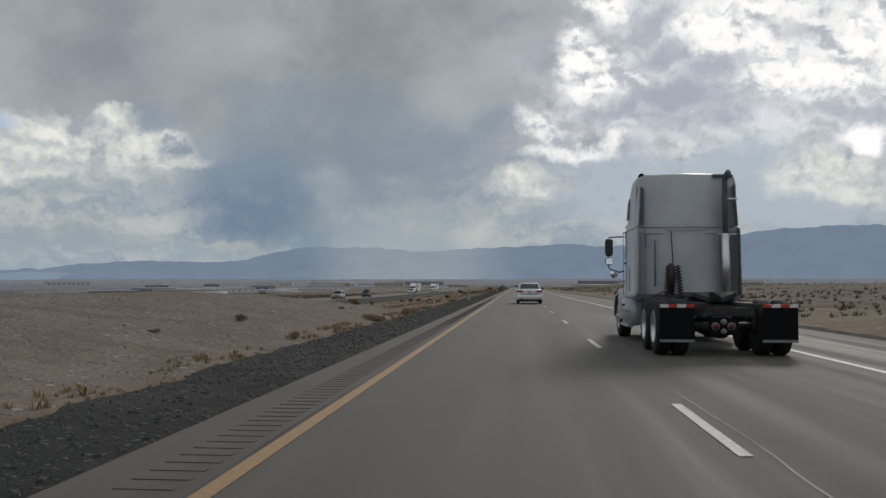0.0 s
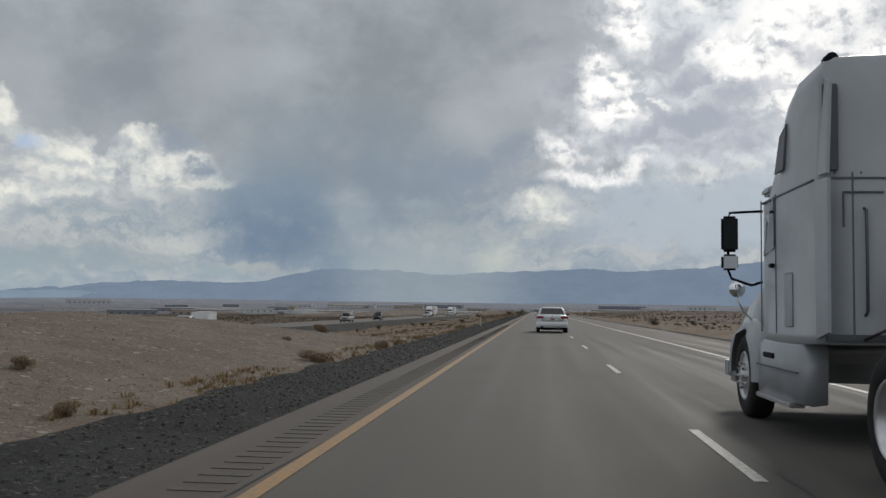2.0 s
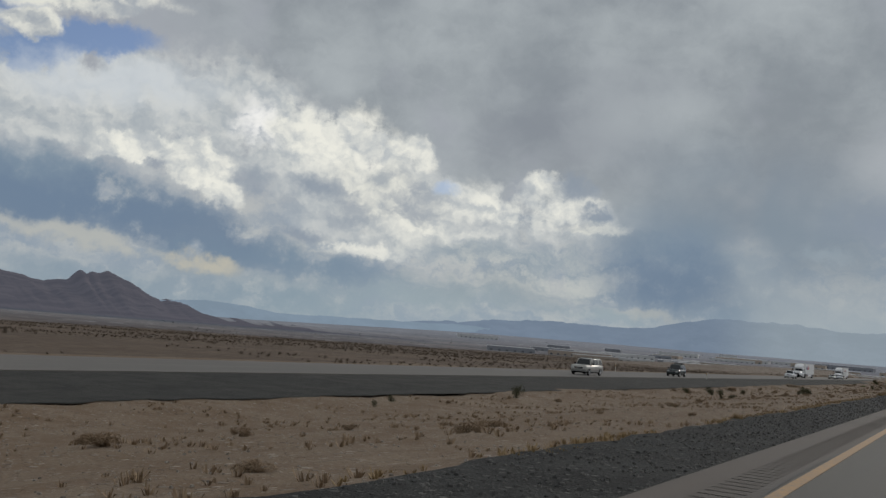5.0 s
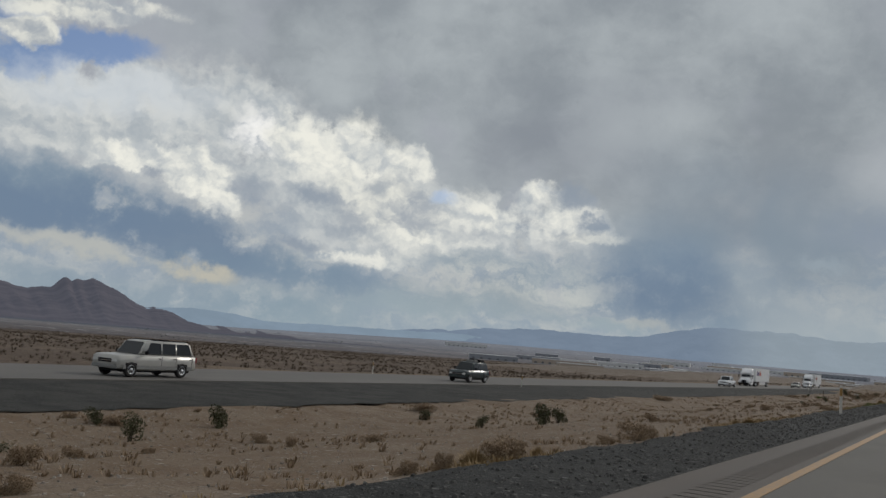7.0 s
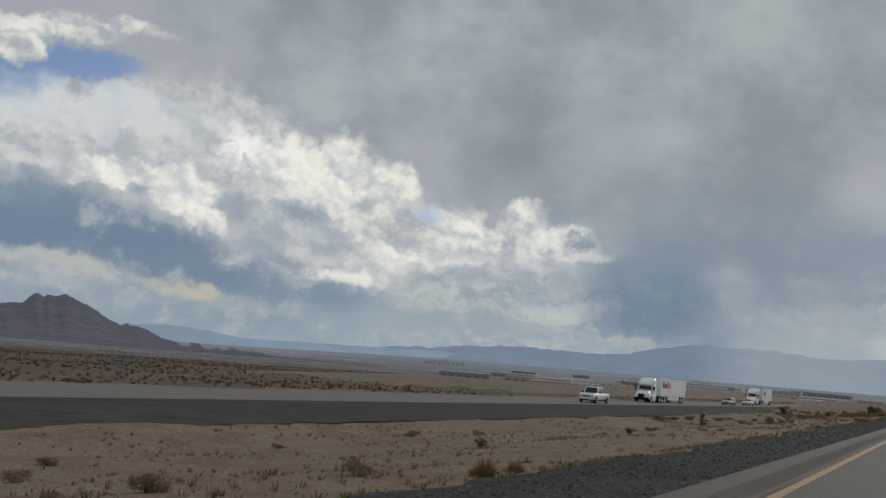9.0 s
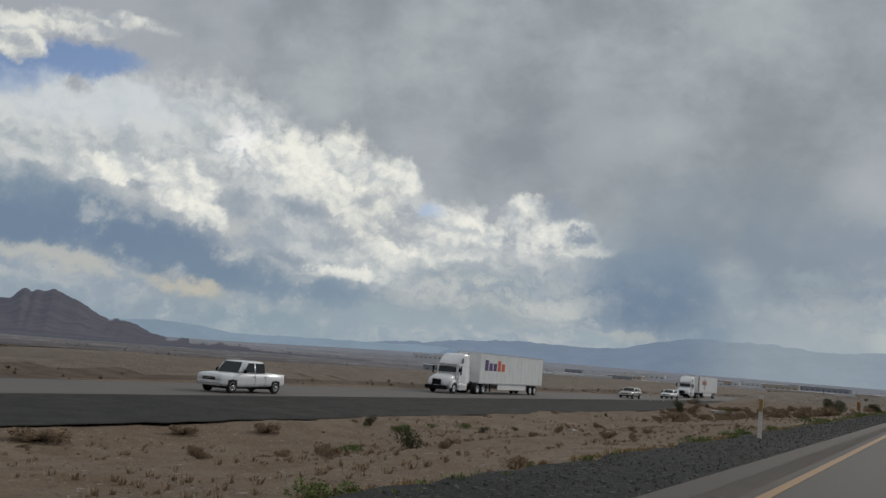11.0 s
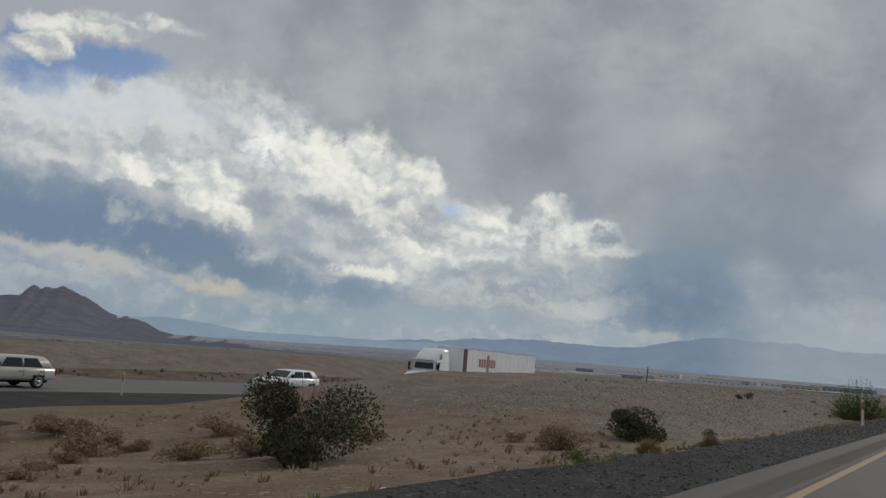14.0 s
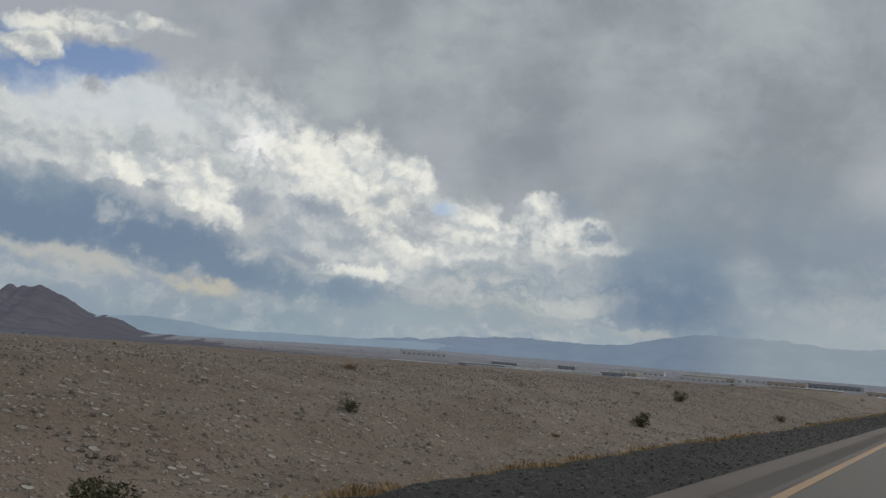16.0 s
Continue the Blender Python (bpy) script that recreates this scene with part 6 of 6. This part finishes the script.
# round the culvert
plant(dark_kinds, [(-23.6, 456.3, 1.6, 1.4), (-11.9, 441.9, 1.2, 0.6), (-23.0, 453.8, 1.0, 1.3), (-24.6, 466.9, 1.5, 0.9), (-8.2, 444.7, 0.9, 0.55), (-18.6, 471.5, 1.5, 0.8)], 8)
plant(dry_kinds, [(-8.6, 443.0, 2.4, 1.0), (-18.5, 451.3, 1.6, 0.6), (-19.8, 435.6, 1.6, 0.5), (-21.6, 443.3, 0.9, 0.3), (-20.3, 474.5, 2.0, 1.1), (-12.1, 456.4, 2.2, 1.2), (-17.6, 452.0, 2.4, 0.8), (-22.8, 470.7, 1.4, 1.0),
                  (-22.0, 450.3, 0.7, 0.4), (-7.8, 458.2, 1.3, 0.5), (-19.0, 477.9, 2.5, 0.8), (-11.4, 460.2, 1.6, 0.5), (-5.9, 458.7, 0.7, 0.35), (-24.2, 473.0, 1.6, 0.6), (-23.7, 478.3, 1.5, 0.5), (-22.7, 480.7, 1.3, 0.5),
                  (-14.6, 458.8, 1.8, 0.7), (-16.4, 447.0, 1.2, 0.5), (-13.2, 466.5, 1.6, 0.6)], 9)
plant(green_kinds, [(-5.1, 457.7, 0.7, 0.35), (-5.2, 455.0, 0.9, 0.4), (-21.6, 469.9, 1.3, 1.0), (-5.0, 474.7, 0.7, 0.35), (-5.2, 433.0, 1.2, 0.4), (-5.1, 440.0, 1.0, 0.35), (-5.2, 448.0, 1.4, 0.35), (-5.0, 463.0, 1.2, 0.4)], 10)
# the second bank
plant(dark_kinds, [(-6.4, 487.8, 0.6, 0.35), (-9.3, 490.0, 0.6, 0.3), (-8.0, 553.6, 1.0, 0.4), (-6.9, 534.2, 1.0, 0.3), (-7.1, 522.6, 0.35, 0.15), (-11.1, 514.9, 0.8, 0.35), (-8.6, 511.7, 0.3, 0.15), (-10.9, 511.6, 0.7, 0.3),
                   (-10.0, 565.0, 0.9, 0.4), (-7.2, 571.0, 0.8, 0.3), (-9.4, 541.5, 0.5, 0.2)], 11)

creosote = shrub(41, 3.4, 1.9, M_LEAF, 10500, 0.075, 0.45, "large open creosote bush beside the striped marker", stems=60, hollow=0.2)
creosote.matrix_world = pose(-11.5, 477.0, terrain(-11.5, 477.0) - 0.03)
round_bush = shrub(42, 2.5, 1.05, M_LEAF, 9500, 0.065, 0.45, "dense rounded dark olive bush by the verge", stems=40)
round_bush.matrix_world = pose(-8.1, 486.7, terrain(-8.1, 486.7) - 0.03)


def feathery_bush(x, y, w, h):
    """A tall bush of whip-like green shoots that lean outwards."""
    rng = random.Random(51)
    o = tagged(new("shrub"), "tall feathery bright green bush at the road's edge", "shrub", "desert shrubs")
    verts, faces = [], []
    stems = bmesh.new()
    for _ in range(330):
        a, k = rng.uniform(0, 6.283), rng.random() ** 0.5
        lean = k * w * 0.47
        top = h * (1.06 - 0.80 * k ** 2.2) * rng.uniform(0.50, 1.0)
        ca, sa = math.cos(a), math.sin(a)
        spine = [Vector((ca * (0.50 * lean + 0.55 * lean * f) + rng.gauss(0, 0.015) * w, sa * (0.50 * lean + 0.55 * lean * f) + rng.gauss(0, 0.015) * w, top * f)) for f in (0, 0.25, 0.5, 0.75, 1.0)]
        rings = []
        for i, p in enumerate(spine):
            rr = 0.012 * (1 - 0.85 * i / 4)
            rings.append([stems.verts.new(p + Vector((rr * math.cos(t), rr * math.sin(t), 0))) for t in (0, 2.09, 4.19)])
        for p, q in zip(rings, rings[1:]):
            for i in range(3):
                stems.faces.new((p[i], p[(i + 1) % 3], q[(i + 1) % 3], q[i]))
        for _ in range(64):
            f = rng.uniform(0.0, 1.0) ** 1.25
            i = min(3, int(f * 4))
            p = spine[i].lerp(spine[i + 1], f * 4 - i)
            spray = 0.13 * (1.12 - f)
            p = p + Vector((rng.gauss(0, spray), rng.gauss(0, spray), rng.gauss(0, spray * 0.7)))
            if p.z < 0.03:
                continue
            d = Vector((rng.gauss(0, 0.6) + ca * 0.4, rng.gauss(0, 0.6) + sa * 0.4, rng.uniform(0.2, 1.0))).normalized()
            n = d.cross(Vector((rng.gauss(0, 1), rng.gauss(0, 1), rng.gauss(0, 1)))).normalized()
            s = rng.uniform(0.05, 0.10)
            b = len(verts)
            verts += [p, p + d * s * 0.5 + n * s * 0.16, p + d * s, p + d * s * 0.5 - n * s * 0.16]
            faces.append((b, b + 1, b + 2, b + 3))
    leaf = raw("foliage", verts, faces, M_GREENLEAF)
    leaf.parent = o
    part("twiggy_frame", stems, M_TWIG, o)
    o.matrix_world = pose(x, y, terrain(x, y) - 0.04)


feathery_bush(-6.7, 526.3, 3.9, 2.75)

# the rest of the scrub along the median, at random
FILL = random.Random(8)


def fill(kinds, n, y0, y1, x0, x1, w, tall, seed):
    spots = []
    while len(spots) < n:
        x, y = FILL.uniform(x0, x1), FILL.uniform(y0, y1)
        if noise.fractal((x * 0.08, y * 0.08, 4.0), 1.0, 2.0, 3) > FILL.uniform(-0.6, 0.4):
            s = w * FILL.uniform(0.55, 1.5)
            spots.append((x, y, s, s * tall * FILL.uniform(0.7, 1.2)))
    plant(kinds, spots, seed)


fill(dry_kinds, 92, 126, 484, -24.5, -6.2, 0.55, 0.45, 21)
fill(dry_kinds, 62, 432, 484, -24.5, -8.0, 1.25, 0.45, 22)
fill(straw_kinds, 24, 90, 620, -5.7, -4.95, 0.5, 0.5, 27)
fill(dark_kinds, 26, 126, 484, -24.5, -12.0, 0.8, 0.6, 23)
fill(green_kinds, 30, 355, 480, -5.5, -4.95, 0.6, 0.4, 24)
fill(dry_kinds, 18, 60, 130, -24.5, -6.5, 0.45, 0.45, 25)
fill(dry_kinds, 15, 500, 640, -20, -6.2, 0.4, 0.4, 26)
for k in dark_kinds + green_kinds + dry_kinds + straw_kinds:
    for o in (*k.children_recursive, k):
        bpy.data.objects.remove(o)


def scatter(name, mat, spots, shape, label, category):
    """Countless small things of one kind in one mesh."""
    verts, faces = [], []
    for x, y, z, s, a in spots:
        pts, fs = shape()
        b = len(verts)
        ca, sa = math.cos(a), math.sin(a)
        verts += [(x + s * (px * ca - py * sa), y + s * (px * sa + py * ca), z + s * pz) for px, py, pz in pts]
        faces += [tuple(b + i for i in f) for f in fs]
    return tagged(raw(name, verts, faces, mat), label, category, kind="stuff")


R = random.Random(77)


def tuft_shape():
    """A ragged low clump of crossed slips."""
    pts, fs = [], []
    for _ in range(14):
        a = R.uniform(0, 6.283)
        o = R.uniform(0.0, 0.42)
        w, h = R.uniform(0.03, 0.09), R.uniform(0.2, 0.62)
        lean = R.uniform(0.05, 0.35)
        cx, cy = o * math.cos(a), o * math.sin(a)
        b = len(pts)
        pts += [(cx - w * math.sin(a), cy + w * math.cos(a), -0.05), (cx + w * math.sin(a), cy - w * math.cos(a), -0.05),
                (cx + lean * math.cos(a) + w * 0.5 * math.sin(a), cy + lean * math.sin(a) - w * 0.5 * math.cos(a), h), (cx + lean * math.cos(a) - w * 0.6 * math.sin(a), cy + lean * math.sin(a) + w * 0.6 * math.cos(a), h * 0.8)]
        fs.append((b, b + 1, b + 2, b + 3))
    return pts, fs


def stone_shape():
    t = [(R.uniform(0.35, 0.6) * math.cos(k * 1.257), R.uniform(0.35, 0.6) * math.sin(k * 1.257), -0.1) for k in range(5)]
    u = [(x * R.uniform(0.5, 0.8), y * R.uniform(0.5, 0.8), R.uniform(0.22, 0.42)) for x, y, _ in t]
    return t + u, [(k, (k + 1) % 5, 5 + (k + 1) % 5, 5 + k) for k in range(5)] + [(5, 6, 7, 8, 9)]


def clumped(x, y, s=0.05, lim=0.0):
    return noise.fractal((x * s, y * s, 9.0), 0.9, 2.0, 3) > lim + R.uniform(-0.25, 0.25)


def cover(n, x0, x1, y0, y1, size, keep=None, lift=None):
    """Random spots over a stretch of the land."""
    out = []
    while len(out) < n:
        x, y = R.uniform(x0, x1), R.uniform(y0, y1)
        if not keep or keep(x, y):
            out.append((x, y, lift(x, y) if lift else terrain(x, y), size * R.uniform(0.5, 1.5), R.uniform(0, 6.28)))
    return out


def outward(n, near, far, side, y0, y1, size, keep):
    """Random spots away from the road on one side, sparser and larger with distance."""
    out = []
    while len(out) < n:
        u = near * (far / near) ** R.random()
        x, y = side * u, R.uniform(y0, y1 + 1.3 * u)
        if keep(x, y):
            out.append((x, y, terrain(x, y), size * R.uniform(0.5, 1.5) * (1 + 0.0032 * u), R.uniform(0, 6.28)))
    return out


def sector(n, near, far, az0, az1, size):
    """Random clumps over a sector of the valley."""
    out = []
    while len(out) < n:
        r = near * (far / near) ** R.random()
        a = radians(R.uniform(az0, az1))
        x, y = -r * math.sin(a), MID_Y + r * math.cos(a)
        if clumped(x, y, 0.004, 0.05):
            out.append((x, y, terrain(x, y), size * R.uniform(0.5, 1.5) * (1 + 0.0004 * r), R.uniform(0, 6.28)))
    return out


def verge_top(x, y):
    return -0.02 + drop(x, y)


scatter("scrub", M_SCRUB, outward(26000, 48, 700, -1, 40, 640, 0.30, lambda x, y: bare_rise(x, y) < 0.4 and clumped(x, y, 0.02, -0.12)), tuft_shape, "low brown desert scrub spread beyond the far carriageway", "scrub")
scatter("scrub_outer", M_SCRUB, outward(4500, 11.5, 400, 1, 10, 420, 0.30, lambda x, y: clumped(x, y, 0.03, -0.1)), tuft_shape, "low brown desert scrub beside the outer shoulder", "scrub")
scatter("dry_tufts", M_DRY, cover(7000, -24.6, -5.2, 120, 490, 0.16, lambda x, y: clumped(x, y, 0.15, 0.05)), tuft_shape, "small dry brown tufts over the median", "dry grass")
scatter("bank_tufts", M_DRY, cover(260, -22, -5.2, 490, 640, 0.12, lambda x, y: clumped(x, y, 0.15, 0.25)), tuft_shape, "few dry tufts on the bare bank", "dry grass")
scatter("verge_weeds", M_STRAW, cover(4200, -5.7, -4.75, 20, 640, 0.13, lambda x, y: clumped(x, y, 0.3, 0.05)), tuft_shape, "straw-coloured weeds along the gravel verge", "dry grass")
scatter("bank_foot_grass", M_STRAW, cover(1500, -6.3, -4.85, 495, 640, 0.20, lambda x, y: clumped(x, y, 0.25, -0.1)), tuft_shape, "dense straw-coloured grass along the foot of the bank", "dry grass")
scatter("verge_greens", M_GREENLEAF, cover(700, -5.4, -4.6, 280, 485, 0.13, lambda x, y: clumped(x, y, 0.2, 0.1)), tuft_shape, "sparse green weeds along the gravel verge", "weeds")
scatter("stones", M_STONE, cover(26000, -24.6, -5.0, 0, 640, 0.05), stone_shape, "pale loose stones strewn over the median", "stones")
scatter("bank_stones", M_STONE, cover(30000, -17, -5.0, 488, 610, 0.060), stone_shape, "pale loose stones strewn over the bare bank", "stones")
scatter("verge_gravel", M_CHIP, cover(30000, -4.75, -3.02, 0, 620, 0.050, None, verge_top), stone_shape, "coarse dark stones in the gravel verge", "gravel")

M_LITTER = plain("pale_litter", (0.55, 0.54, 0.50), 0.7)
for x, y, s in ((-4.9, 122.0, 0.07), (-4.4, 139.2, 0.06), (-5.4, 256.6, 0.09), (-9.8, 272.9, 0.12), (-20.5, 282.0, 0.22), (-4.6, 371.0, 0.08), (-14.2, 401.4, 0.14), (-4.7, 424.5, 0.09), (-5.0, 509.5, 0.12), (-5.0, 525.2, 0.16), (-4.9, 527.0, 0.14), (-5.3, 470.2, 0.10)):
    bm = bmesh.new()
    bmesh.ops.create_icosphere(bm, subdivisions=2, radius=1.0)
    for v in bm.verts:
        v.co *= 0.75 + 0.45 * noise.noise(v.co * 1.7 + Vector((x, y, 0)))
        v.co.z *= 0.4
    bmesh.ops.scale(bm, verts=bm.verts, vec=(s, s * 0.7, s))
    scrap = tagged(mesh_object("litter_scrap", bm, M_LITTER), "crumpled pale scrap of roadside litter", "litter", "roadside litter")
    scrap.matrix_world = pose(x, y, terrain(x, y) + 0.02, 0, 0, x * 77)

# ---- the settled valley ----
M_WALLS = [plain("pale_building_wall", (0.50, 0.50, 0.49), 0.8), plain("tan_building_wall", (0.36, 0.30, 0.24), 0.8), plain("grey_building_wall", (0.22, 0.23, 0.25), 0.8)]
M_ROOF = plain("pale_roof", (0.58, 0.58, 0.58), 0.7)
M_DOOR = plain("dark_loading_door", (0.08, 0.085, 0.095), 0.6)


def warehouse(az, r, w, d, h, mat, turn):
    a = radians(az)
    x, y = -r * math.sin(a), MID_Y + r * math.cos(a)
    o = tagged(new("warehouse"), "low pale flat-roofed warehouse on the valley floor", "building", "valley warehouses")
    box("wall", (-w / 2, -d / 2, -3), (w / 2, d / 2, h), mat, o, "", 0.0)
    box("roof", (-w / 2 - 0.5, -d / 2 - 0.5, h), (w / 2 + 0.5, d / 2 + 0.5, h + 0.8), M_ROOF, o, "", 0.0)
    n = max(2, int(w / 14))
    for k in range(n):
        xx = -w / 2 + (k + 0.5) * w / n
        box("loading_door", (xx - 2.4, -d / 2 - 0.3, 0), (xx + 2.4, -d / 2 + 0.1, h * 0.35), M_DOOR, o, "", 0.0)
    o.matrix_world = pose(x, y, terrain(x, y) + 0.5, 0, 0, az + turn)


B = random.Random(5)
for k in range(64):
    az = B.choice([B.uniform(2, 16), B.uniform(0, 24), B.uniform(14, 29), B.uniform(-16, 2)])
    r = B.uniform(1500, 3100)
    warehouse(az, r, B.uniform(30, 110) * (0.6 + r / 3000), B.uniform(20, 40), B.uniform(4, 7.5) * (0.6 + r / 3000), B.choice(M_WALLS), B.uniform(-20, 20))
M_TREE = leaf_material("far_tree_leaves", (0.050, 0.055, 0.050, 1), (0.085, 0.088, 0.075, 1))
scatter("valley_trees", M_TREE, sector(1100, 900, 3300, -20, 50, 1.5), tuft_shape, "dark trees and scrub scattered over the valley floor", "trees")

# beige road sign, seen from behind, by the outer shoulder
board = tagged(new("road_sign"), "beige back of a roadside sign on two posts", "sign")
box("panel", (-1.0, -0.03, 1.3), (1.0, 0.03, 3.2), M_POST, board, "", 0.02)
for s in (-0.6, 0.6):
    box("post", (s - 0.06, 0.03, -0.4), (s + 0.06, 0.13, 3.0), M_STEEL, board, "", 0.01)
board.matrix_world = pose(61.0, 213.0, terrain(61, 213), 0, 0, -20)
